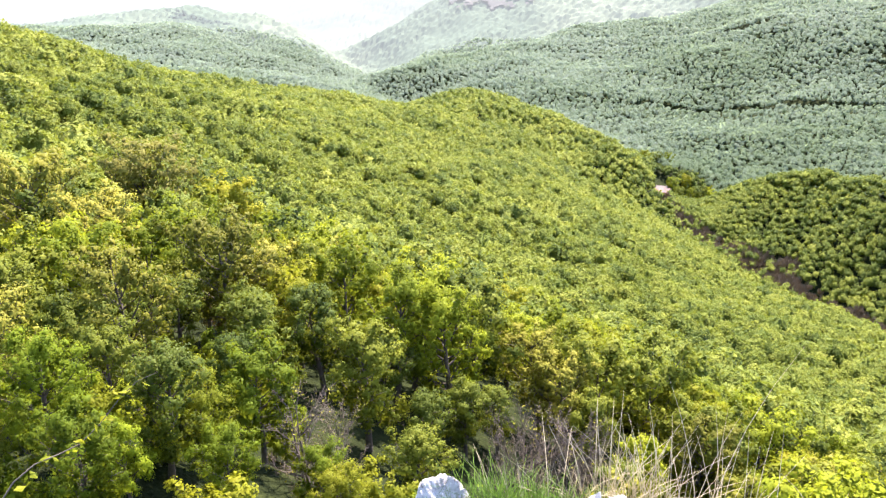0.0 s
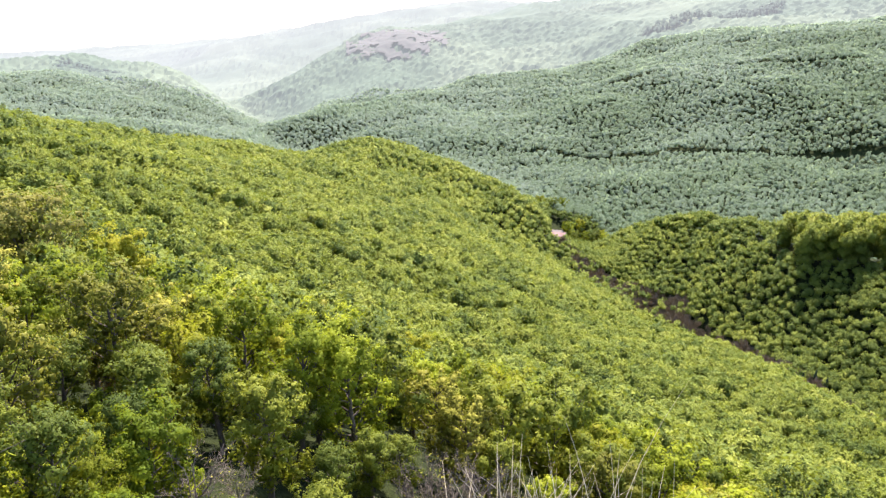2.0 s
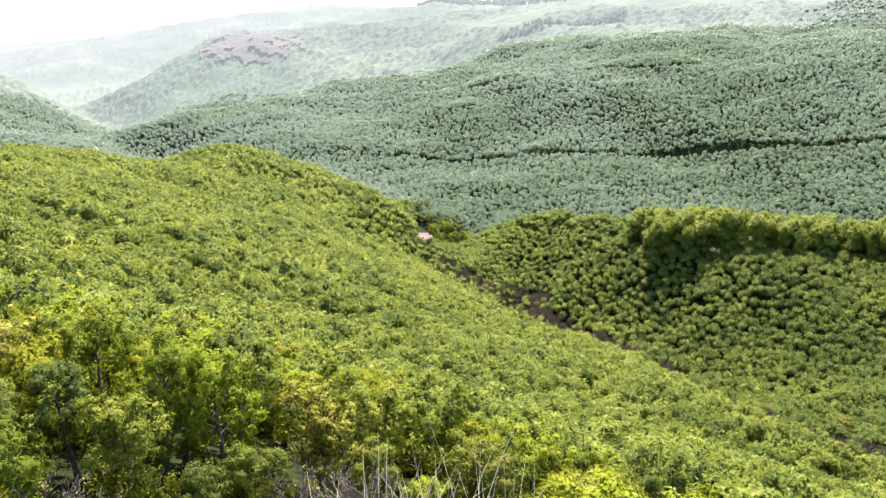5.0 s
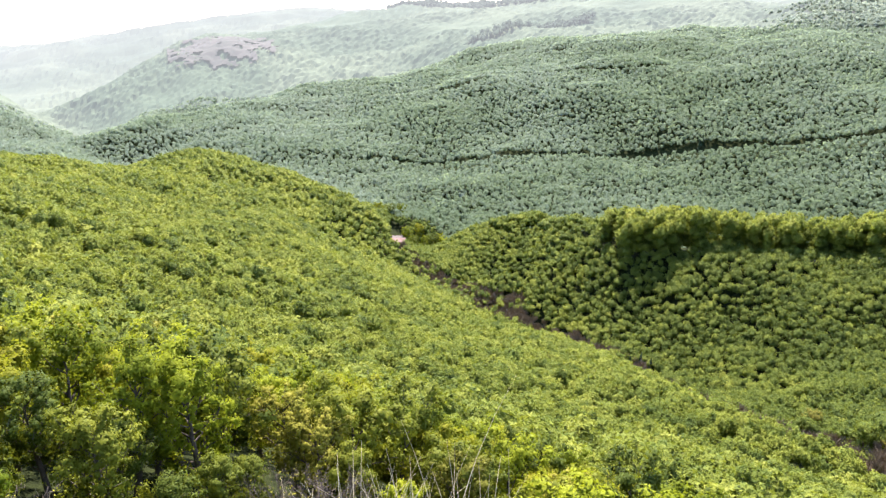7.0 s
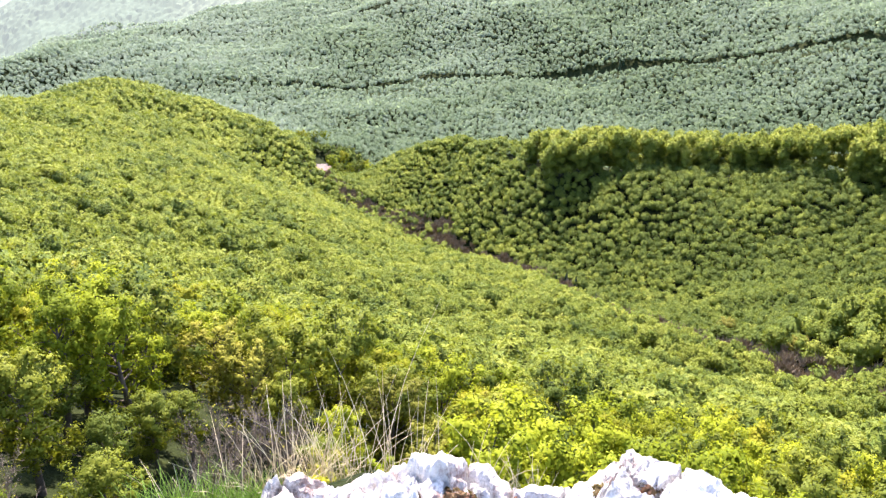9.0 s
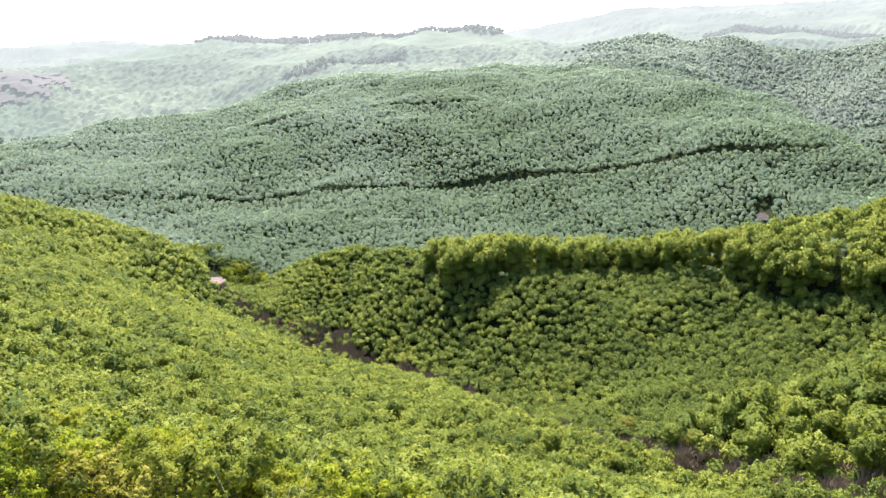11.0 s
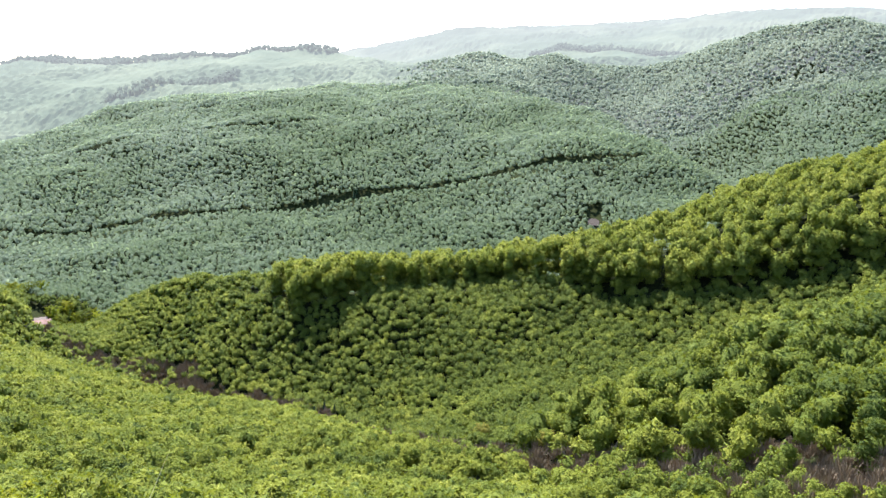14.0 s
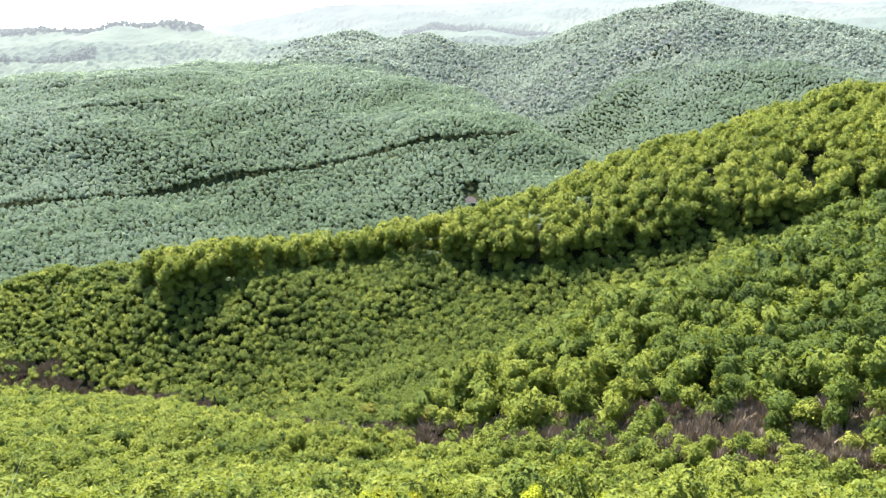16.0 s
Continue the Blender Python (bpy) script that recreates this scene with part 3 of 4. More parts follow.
def brushy(r, b):
    """The leafless thickets along the stream."""
    off = r - line_r("stream", b)
    return ((off > -8) & (off < 26) & (b > 14.5) & (b < 25)) | ((off > -6) & (off < 9) & (b >= 25) & (b < 40)) | ((off > -8) & (off < np.interp(b, [50, 60, 80], [8, 22, 30])) & (b > 50)) | ((np.abs(off) < 7) & (b > 40) & (b < 55))


def tints(x, y, r, b):
    t = 0.58 + 0.12 * swell(x, y, 90, 3) + 0.10 * swell(x, y, 34, 31) + rng.normal(0, 0.21, len(x))
    # the bank's tint drops at high bearings, putting shade into its leaves
    return np.clip(t - np.interp(b, [20, 30, 38, 50], [0.12, 0.24, 0.42, 0.50]) * on_spur(r, b) - np.interp(b, [50, 60, 70, 78], [0.05, 0.03, 0.12, 0.38]) * on_bank(r, b) - 0.25 * ((r > 600) & (b > 6)), 0, 1)


def old_wood(r, b):
    """The tall beeches that stand above the young wood of the spur."""
    depth = r - np.interp(b, EDGE_B, EDGE_R)
    return (depth > 0) & (b > 30.4) & (r < np.interp(b, [30, 56, 60, 85], [470, 480, 560, 720]))


def sizes(r, b):
    """Tops and crown widths: beeches on the spur's top, young trees on its face, older ones on the ravine's bank."""
    n = len(r)
    hi = np.where(on_spur(r, b), rng.uniform(8.0, 10.2, n), rng.uniform(7.5, 10.5, n))
    wide = np.where(on_spur(r, b), rng.uniform(2.1, 3.2, n), rng.uniform(2.7, 4.3, n)) * np.interp(r, [200, 500], [1.0, 1.08])
    gappy = (r < 270) & ~on_bank(r, b)
    hi, wide = np.where(gappy, hi + rng.uniform(-2.2, 1.6, n), hi), np.where(gappy, wide * 0.92, wide)
    tail = (np.abs(r - line_r("spur_crest", b) - 4) < 14) & (b > 20.5) & (b < 31)
    hi = np.where(tail, rng.uniform(10, 13.5, n), hi)
    big = on_bank(r, b) & (rng.uniform(0, 1, n) < np.interp(b, [55, 68], [0.25, 0.75]))
    hi, wide = np.where(big, rng.uniform(10, 20, n), hi), np.where(big, rng.uniform(3.0, 5.2, n), wide)
    old = old_wood(r, b)
    return np.where(old, rng.uniform(21, 28, n) * np.interp(b, [30, 33], [0.8, 1.0]), hi), np.where(old, rng.uniform(3.3, 5.0, n), wide)


def clearing(r, b):
    """Bare ground beside the track at the mouth of the side valley, and a scar on the far hillside."""
    return ((np.abs(b - 55.3) < 0.6) & (np.abs(r - 812) < 17)) | (b > 13.9) & (b < 15.2) & (r > 538) & (r < 662)


def behind_spur(r, b):
    """The valley and the hillside beyond the spur, seen through more air."""
    return (r > 720) | clearing(r, b) | ((b > 14) & (b < 66) & (r > line_r("spur_crest", b) + 32))


NEAR = 62.0
loose, tight = scatter(5.0, NEAR, 720), scatter(3.7, 230, 690, 12, 92)
fits = ~on_spur(loose[2], loose[3]), on_spur(tight[2], tight[3])
x, y, r, b = (np.concatenate([p[fits[0]], q[fits[1]]]) for p, q in zip(loose, tight))
hi, wide = sizes(r, b)
old = old_wood(r, b)
keep = open_ground(x, y, r, b, hi) & ~behind_spur(r, b) & (~brushy(r, b) | (rng.uniform(0, 1, len(x)) < np.where(b > 50, 0.6, 0.2)))
keep &= ~on_bank(r, b) | (b < 60) | (rng.uniform(0, 1, len(x)) < np.where(hi > 11, 0.85, 0.35))
keep &= ~old | (rng.uniform(0, 1, len(x)) < np.where(r < np.interp(b, EDGE_B, EDGE_R) + 22, 0.42, 0.38))
x, y, r, b, hi, wide, old = (q[keep] for q in (x, y, r, b, hi, wide, old))
tint = np.where(old, rng.uniform(0.35, 0.85, len(x)), tints(x, y, r, b))
# the tall trees are leafy far down
beech = np.nonzero((hi > 12.5) & (~old | (r < np.interp(b, EDGE_B, EDGE_R) + 26)))[0].repeat(2)
lower = hi[beech] * np.tile((0.72, 0.46), len(beech) // 2)
x, y = np.r_[x, x[beech] + rng.normal(0, 1.5, len(beech))], np.r_[y, y[beech] + rng.normal(0, 1.5, len(beech))]
# lower crowns take a darker tint, shade painted below the lit tops
r, b, hi, wide, tint, old = np.r_[r, r[beech]], np.r_[b, b[beech]], np.r_[hi, lower], np.r_[wide, wide[beech] * 0.9], np.r_[tint, tint[beech] - 0.1], np.r_[old, old[beech]]
close = (r + rng.uniform(-70, 70, len(x)) < 235) & ~old
plant_stuff("woodland", x[close], y[close], hi[close], wide[close], tint[close], mid_forms, leaf_wood, "young broadleaved wood in fresh spring leaf", leaf_mass)
plant_stuff("old_woodland", x[old], y[old], hi[old], wide[old], tint[old], old_forms, leaf_beech, "tall old beech wood along the top of the spur", beech_mass)
middle = ~close & ~old & (((r + rng.uniform(-30, 30, len(x)) < 455)) | (hi > 15))
beeches = on_spur(r, b)
for part, leaf, mass, words in ((middle & beeches, leaf_beech, beech_mass, "hillside beech wood in fresh spring leaf"), (middle & ~beeches, leaf_wood, leaf_mass, "sunlit hillside wood in fresh spring leaf")):
    plant_stuff("woodland", x[part], y[part], hi[part], wide[part], tint[part], spur_forms, leaf, words, mass)
away = ~close & ~middle & ~old
plant_stuff("woodland", x[away], y[away], hi[away], wide[away], tint[away], slope_forms, leaf_wood, "distant hillside wood in fresh leaf", leaf_mass)

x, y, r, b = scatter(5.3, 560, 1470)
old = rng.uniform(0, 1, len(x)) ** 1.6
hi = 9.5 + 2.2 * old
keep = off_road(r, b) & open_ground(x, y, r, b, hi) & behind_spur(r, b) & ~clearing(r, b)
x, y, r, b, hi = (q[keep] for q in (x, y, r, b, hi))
# tint pales with distance and at low bearings: more haze in the colour
plant_stuff("far_woodland", x, y, hi, 3.0 + 1.4 * old[keep], np.clip(np.interp(r, [600, 800, 1000, 1450], [0.15, 0.38, 0.50, 0.85]) + np.interp(b, [8, 36], [0.30, 0.0]) + 0.14 * swell(x, y, 260, 8) + rng.normal(0, 0.11, len(x)), 0, 1), distant_forms, leaf_far_hazed, "dense hazy wood on the far hillside")


def brush_form(seed, stems):
    """A leafless thicket of unit size: thin upright stems that fork into twigs. Triangles."""
    g = np.random.default_rng(seed)
    foot = np.c_[g.normal(0, 0.25, (stems, 2)), np.full(stems, -1.0)]
    top = foot + np.c_[g.normal(0, 0.42, (stems, 2)), g.uniform(0.9, 2.0, stems)]
    start = foot + (top - foot) * g.uniform(0, 0.6, (stems, 1))
    side = g.normal(size=(stems, 3)) * (0.05, 0.05, 0.02)
    return np.stack([start - side, start + side, top], 1).reshape(-1, 3), np.arange(stems * 3).reshape(-1, 3), None, stems * 3


brush_forms = [brush_form(s, 110) for s in range(6)]
x, y, r, b = scatter(2.5, 100, 640)
keep = brushy(r, b) & open_ground(x, y, r, b, 6.0)
x, y, r, b = (q[keep] for q in (x, y, r, b))
plant_stuff("thicket", x, y, rng.uniform(4, 9.5, len(x)), rng.uniform(1.6, 2.8, len(x)), np.zeros(len(x)), brush_forms, brush, "leafless brown thicket along the stream")


def tufted(x, y):
    r = np.hypot(x, y)
    wood = np.clip(swell(x, y, 700, 21) * 2 + np.interp(r, [1700, 2000], [2.5, 0.9]), 0.12, 1)
    wooded = np.where(r < 1800, np.interp(np.degrees(np.arctan2(x, y)), [42, 48], [1.0, 0.1]), 1.0)
    return np.interp(r, [1800, 2400, 4600], [0, 14, 40]) + wooded * (np.interp(r, [1400, 1450], [0.3, 7]) + np.interp(r, [1400, 1440], [0, 1]) * wood * rng.uniform(-2.5, 4.5, len(x)))


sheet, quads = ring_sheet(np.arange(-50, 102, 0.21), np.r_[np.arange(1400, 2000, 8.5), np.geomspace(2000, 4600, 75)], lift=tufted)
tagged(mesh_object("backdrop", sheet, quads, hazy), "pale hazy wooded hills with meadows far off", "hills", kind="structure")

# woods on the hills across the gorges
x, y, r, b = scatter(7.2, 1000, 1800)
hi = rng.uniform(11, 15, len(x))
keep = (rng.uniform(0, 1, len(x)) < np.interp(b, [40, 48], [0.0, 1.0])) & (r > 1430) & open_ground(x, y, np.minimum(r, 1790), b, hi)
plant_stuff("hill_woodland", x[keep], y[keep], hi[keep], rng.uniform(4.6, 6.2, keep.sum()), np.clip(0.5 + 0.25 * swell(x[keep], y[keep], 300, 14) + rng.normal(0, 0.12, keep.sum()), 0, 1), hill_forms, leaf_hill_hazed, "hazy woods on the hills across the gorges")

# belts of trees on the far plateau and a plantation on the hill across the gorge
x, y, r, b = scatter(11, 1500, 2500)
belt = ((b > 14) & (b < 36) & (np.abs(r - np.interp(b, [17, 26, 36], [2280, 2190, 2090])) < 45)) | ((b > 20) & (b < 29) & (np.abs(r - np.interp(b, [20, 29], [1600, 1800])) < 25))
belt |= (b > 50) & (b < 61) & (np.abs(r - 2350) < 40)
belt |= (b > -21) & (b < -14.5) & (np.abs(r - np.interp(b, [-21, -14.5], [1545, 1440])) < 30)
x, y = x[belt], y[belt]
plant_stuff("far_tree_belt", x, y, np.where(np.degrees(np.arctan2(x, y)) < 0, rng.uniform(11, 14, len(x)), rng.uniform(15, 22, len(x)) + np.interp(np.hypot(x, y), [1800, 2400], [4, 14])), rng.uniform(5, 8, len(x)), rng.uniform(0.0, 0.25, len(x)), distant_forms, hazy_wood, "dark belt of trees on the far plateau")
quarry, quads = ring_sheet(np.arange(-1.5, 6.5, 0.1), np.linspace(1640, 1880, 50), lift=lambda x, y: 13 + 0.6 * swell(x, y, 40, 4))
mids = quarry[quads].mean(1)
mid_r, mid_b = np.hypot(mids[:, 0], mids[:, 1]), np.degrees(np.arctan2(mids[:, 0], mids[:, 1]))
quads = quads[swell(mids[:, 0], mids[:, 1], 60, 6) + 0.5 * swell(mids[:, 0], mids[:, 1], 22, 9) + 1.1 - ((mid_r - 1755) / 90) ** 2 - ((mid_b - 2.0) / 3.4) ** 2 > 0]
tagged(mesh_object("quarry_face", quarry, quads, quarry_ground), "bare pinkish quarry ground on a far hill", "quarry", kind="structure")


# ---------------------------------------------------------------- trees near the lookout
def tube(path, radii, sides):
    """A tapered tube along a path: vertices and quads."""
    path = np.asarray(path, float)
    way = np.gradient(path, axis=0)
    way /= np.linalg.norm(way, axis=1)[:, None] + 1e-9
    u = np.cross(way, (0.31, 0.22, 0.93) if abs(way[0, 2]) < 0.9 else (1.0, 0.1, 0.0))
    u /= np.linalg.norm(u, axis=1)[:, None] + 1e-9
    v = np.cross(way, u)
    a = np.arange(sides) * 6.2832 / sides
    ring = path[:, None] + (u[:, None] * np.cos(a)[None, :, None] + v[:, None] * np.sin(a)[None, :, None]) * np.asarray(radii)[:, None, None]
    i, j = np.meshgrid(np.arange(len(path) - 1), np.arange(sides), indexing="ij")
    k = (j + 1) % sides
    return ring.reshape(-1, 3), np.stack([i * sides + j, i * sides + k, (i + 1) * sides + k, (i + 1) * sides + j], -1).reshape(-1, 4)


def join(pieces):
    vs, fs, base = [], [], 0
    for v, f in pieces:
        vs.append(v)
        fs.append(f + base)
        base += len(v)
    return np.concatenate(vs), np.concatenate(fs)


def leaf_quads(g, places, ways, size, soft=None):
    """One folded, pointed leaf or spray of leaves at each place."""
    n = len(places)
    nor = ways + g.normal(0, 0.33, (n, 3)) + (0, 0, 0.3)
    nor /= np.linalg.norm(nor, axis=1)[:, None]
    u = np.cross(nor, g.normal(size=(n, 3)))
    u /= np.linalg.norm(u, axis=1)[:, None]
    v = np.cross(nor, u)
    s = size * g.uniform(0.65, 1.4, (n, 1))
    if soft is not None:
        turned = (nor * soft).sum(1, keepdims=True) < 0
        nor, v = np.where(turned, -nor, nor), np.where(turned, -v, v)
        soft = unit(soft + nor * 0.4).repeat(4, axis=0)
    quad = np.stack([places - u * s, places - v * s * 0.62 - nor * s * 0.15, places + u * s * 1.1, places + v * s * 0.62 - nor * s * 0.15], 1)
    flat = quad.reshape(-1, 3), np.arange(n * 4).reshape(-1, 4)
    return flat if soft is None else (*flat, soft)


def tree_kind(name, seed, height, spread, limbs, leaves, leaf_size, material, label, low=0.25, stems=1, twiggy=1):
    """A broadleaved tree: tapered trunk, limbs and twigs, and a crown of separate sprays of leaves at the twigs."""
    g = np.random.default_rng(seed)
    trunk, boughs, tips, tipway = [], [], [], []
    for stem in range(stems):
        lean = g.normal(0, 0.05 + 0.12 * (stems > 1), 2)
        h = np.linspace(0, height * (0.9 if stem == 0 else g.uniform(0.6, 0.9)), 8)
        bend = np.cumsum(g.normal(0, 0.10, (8, 2)), 0)
        spine = np.c_[h[:, None] * lean[None] + bend * np.linspace(0, 1, 8)[:, None] + (g.normal(0, 0.25, 2) if stems > 1 else 0), h - 0.6]
        rad = 0.028 * height * (1 - 0.93 * np.linspace(0, 1, 8)) / (1 + 0.5 * (stems > 1))
        trunk.append(tube(spine, rad, 7))
        for k in range(limbs // stems):
            f = low + (0.97 - low) * ((k + g.uniform(0, 1)) / (limbs // stems))
            at = np.array([np.interp(f, np.linspace(0, 1, 8), spine[:, q]) for q in range(3)])
            turn = k * 2.4 + stem * 1.3 + g.normal(0, 0.4)
            shape = math.sin(math.pi * min(1.0, 0.18 + 0.80 * (f - low) / (1 - low))) ** 0.7
            size = spread * (0.35 + 0.75 * shape) * g.uniform(0.75, 1.12)
            rise = g.uniform(0.25, 0.6) + 0.5 * f
            s = np.linspace(0, 1, 5)
            flat = np.array([math.cos(turn), math.sin(turn)])
            limb = at + np.c_[flat[None] * (s * size * math.cos(rise))[:, None], s ** 1.25 * size * math.sin(rise) + 0.12 * size * s ** 2] + np.cumsum(g.normal(0, 0.05 * size, (5, 3)), 0) * s[:, None]
            thick = 0.011 * height * (1 - 0.6 * f)
            branches = []
            boughs.append(branches)
            branches.append(tube(limb, thick * (1 - 0.85 * s), 5))
            for m in range(9):
                q = 0.25 + 0.75 * (m + g.uniform(0, 1)) / 9
                start = np.array([np.interp(q, s, limb[:, w]) for w in range(3)])
                way = (limb[-1] - limb[0]) / size + g.normal(0, 0.6, 3) + (0, 0, 0.25)
                way /= np.linalg.norm(way)
                long = size * g.uniform(0.22, 0.42)
                p = np.linspace(0, 1, 3)[:, None]
                sub = start + way * long * p + g.normal(0, 0.06 * size, (3, 3)) * p
                branches.append(tube(sub, thick * 0.32 * (1 - 0.8 * p[:, 0]), 3))
                for w in range(twiggy):
                    tips.append(sub[1] + (sub[2] - sub[1]) * g.uniform(0, 1.1) + g.normal(0, 0.05 * size, 3))
                    tipway.append(way)
                    if twiggy > 1:
                        out = way + g.normal(0, 0.7, 3) + (0, 0, 0.3)
                        end = tips[-1] + out / np.linalg.norm(out) * long * g.uniform(0.3, 0.7)
                        branches.append(tube([tips[-1], (tips[-1] + end) / 2 + g.normal(0, 0.03, 3), end], (0.012, 0.009, 0.005), 3))
    ob = new(name)
    wood = twigs if twiggy > 1 else bark
    if stems == 1 and (leaves > 2000 or twiggy > 1):
        mesh_object("trunk", *join(trunk), wood, ob, smooth=True)
        for branches in boughs:
            mesh_object("limb", *join(branches), wood, ob)
    else:
        mesh_object("trunk", *join(trunk + [q for branches in boughs for q in branches]), wood, ob)
    if leaves:
        tips, tipway = np.array(tips), np.array(tipway)
        far = np.linalg.norm((tips - tips.mean(0)) / (1, 1, 1.3), axis=1)
        pick = g.choice(len(tips), leaves, p=far ** 1.5 / (far ** 1.5).sum())
        puff = 0.115 * spread
        clump = g.normal(0, 1, (leaves, 3)) * (1, 1, 0.7)
        clump *= np.minimum(1.0, 1.7 / np.linalg.norm(clump, axis=1))[:, None]
        places = tips[pick] + clump * puff
        heart = tips.mean(0)
        outward = unit((places - heart) / (1, 1, 1.3))
        v, f, soft = leaf_quads(g, places, clump * 0.5 + outward * 0.6, leaf_size, unit(clump * 0.55 + outward * 0.8 + (0, 0, 0.3)))
        if leaves < 2000:
            mesh_object("crown", v, f, material, ob, smooth=True, normals=soft)
            return tagged(ob, label, "tree", group="trees below the lookout")
        # the dense heart of each clump
        corners = np.array([(i, j, k) for k in (-1, 1) for j in (-1, 1) for i in (-1, 1)], float) * 0.55
        sides = np.array([(0, 2, 3, 1), (4, 5, 7, 6), (0, 1, 5, 4), (2, 6, 7, 3), (0, 4, 6, 2), (1, 3, 7, 5)])
        hearts = (tips[:, None] + corners[None] * (corners[None] * 0 + puff * 0.9) * g.uniform(0.5, 1.1, (len(tips), 8, 1))).reshape(-1, 3)
        ways = unit(np.tile(corners, (len(tips), 1)) + unit(hearts - heart) * 0.8)
        heart_faces = (sides[None] + np.arange(len(tips))[:, None, None] * 8).reshape(-1, 4) + len(v)
        mesh_object("crown", np.r_[v, hearts], np.r_[f, heart_faces], material, ob, smooth=True, normals=np.r_[soft, ways])
    return tagged(ob, label, "tree", group="trees below the lookout")


def bush_kind(name, seed, height, spread, leaves, leaf_size, material, label):
    return tree_kind(name, seed, height, spread, 15, leaves, leaf_size, material, label, low=0.06, stems=3)


HI, LO = 8500, 4200
KINDS = {
    "green": [tree_kind("maple_tree", 11 + k, 9.0, 2.9, 22, HI, 0.104, leaf_green, "broadleaved tree with full mid-green spring leaves") for k in range(2)],
    "fresh": [tree_kind("hornbeam_tree", 21 + k, 13.0, 3.1, 24, HI, 0.102, leaf_fresh, "tall tree in fresh light green leaf") for k in range(3)],
    "yellow": [tree_kind("young_tree", 31 + k, 8.5, 2.7, 20, HI - 800, 0.092, leaf_yellow, "young tree with bright yellow-green leaves") for k in range(2)],
    "olive": [tree_kind("oak_tree", 41 + k, 11.0, 3.2, 24, HI - 2200, 0.09, leaf_olive, "oak with sparse olive leaves still unfolding") for k in range(2)],
    "buff": [tree_kind("flowering_tree", 51, 10.0, 3.8, 26, HI, 0.104, leaf_buff, "broad tree with pale buff young leaves")],
    "red": [tree_kind("rusty_tree", 61, 6.5, 1.9, 18, 1500, 0.10, leaf_red, "slim tree with sparse rusty young leaves")],
    "bare": [tree_kind("bare_tree", 71 + k, 6.0, 2.0, 20, 130, 0.06, leaf_olive, "leafless grey-brown tree with fine twigs", low=0.12, stems=3, twiggy=5) for k in range(2)],
    "far_green": [tree_kind("hornbeam_tree", 81 + k, 9.0, 3.2, 14, LO, 0.122, leaf_fresh, "leafy tree in fresh light green leaf") for k in range(4)],
    "far_yellow": [tree_kind("young_tree", 91 + k, 8.0, 2.9, 12, LO, 0.115, leaf_yellow, "leafy tree with yellow-green leaves") for k in range(2)],
    "far_dark": [tree_kind("maple_tree", 95 + k, 9.0, 3.1, 12, LO, 0.125, leaf_shade_tinted, "leafy tree with darker green leaves") for k in range(2)],
}
KINDS["dark"] = [tree_kind("maple_tree", 111 + k, 11.0, 2.9, 22, HI - 1200, 0.106, leaf_shade_tinted, "broadleaved tree with deep green leaf colour darkened for shade") for k in range(2)]
KINDS["close_green"] = [tree_kind("maple_tree", 121, 9.0, 2.9, 26, 15000, 0.068, leaf_green, "broadleaved tree with full bright green spring leaves")]
KINDS["close_yellow"] = [tree_kind("young_tree", 131, 7.5, 2.5, 24, 12000, 0.066, leaf_yellow, "young tree with bright yellow-green leaves")]
KINDS["bush"] = [bush_kind("bush", 201 + k, 3.2, 1.5, 4200, 0.08, (leaf_green, leaf_fresh, leaf_yellow)[k], "low leafy bush under the ledge") for k in range(3)]
for model in KINDS["bush"]:
    tagged(model, category="bush", group="bushes below the lookout")
used = set()
rng = np.random.default_rng(17)


def plant(kind, x, y, size, k):
    model = KINDS[kind][k % len(KINDS[kind])]
    z = float(ground_at([x], [y])[0])
    m = pose(x, y, z, rng.normal(0, 2), rng.normal(0, 2), rng.uniform(0, 360)) @ Matrix.Scale(size, 4)
    if model.name in used:
        ob = copy_thing(model, m)
        ob.scale = (size, size, size)
    else:
        used.add(model.name)
        model.matrix_basis = m
        ob = model
    return ob


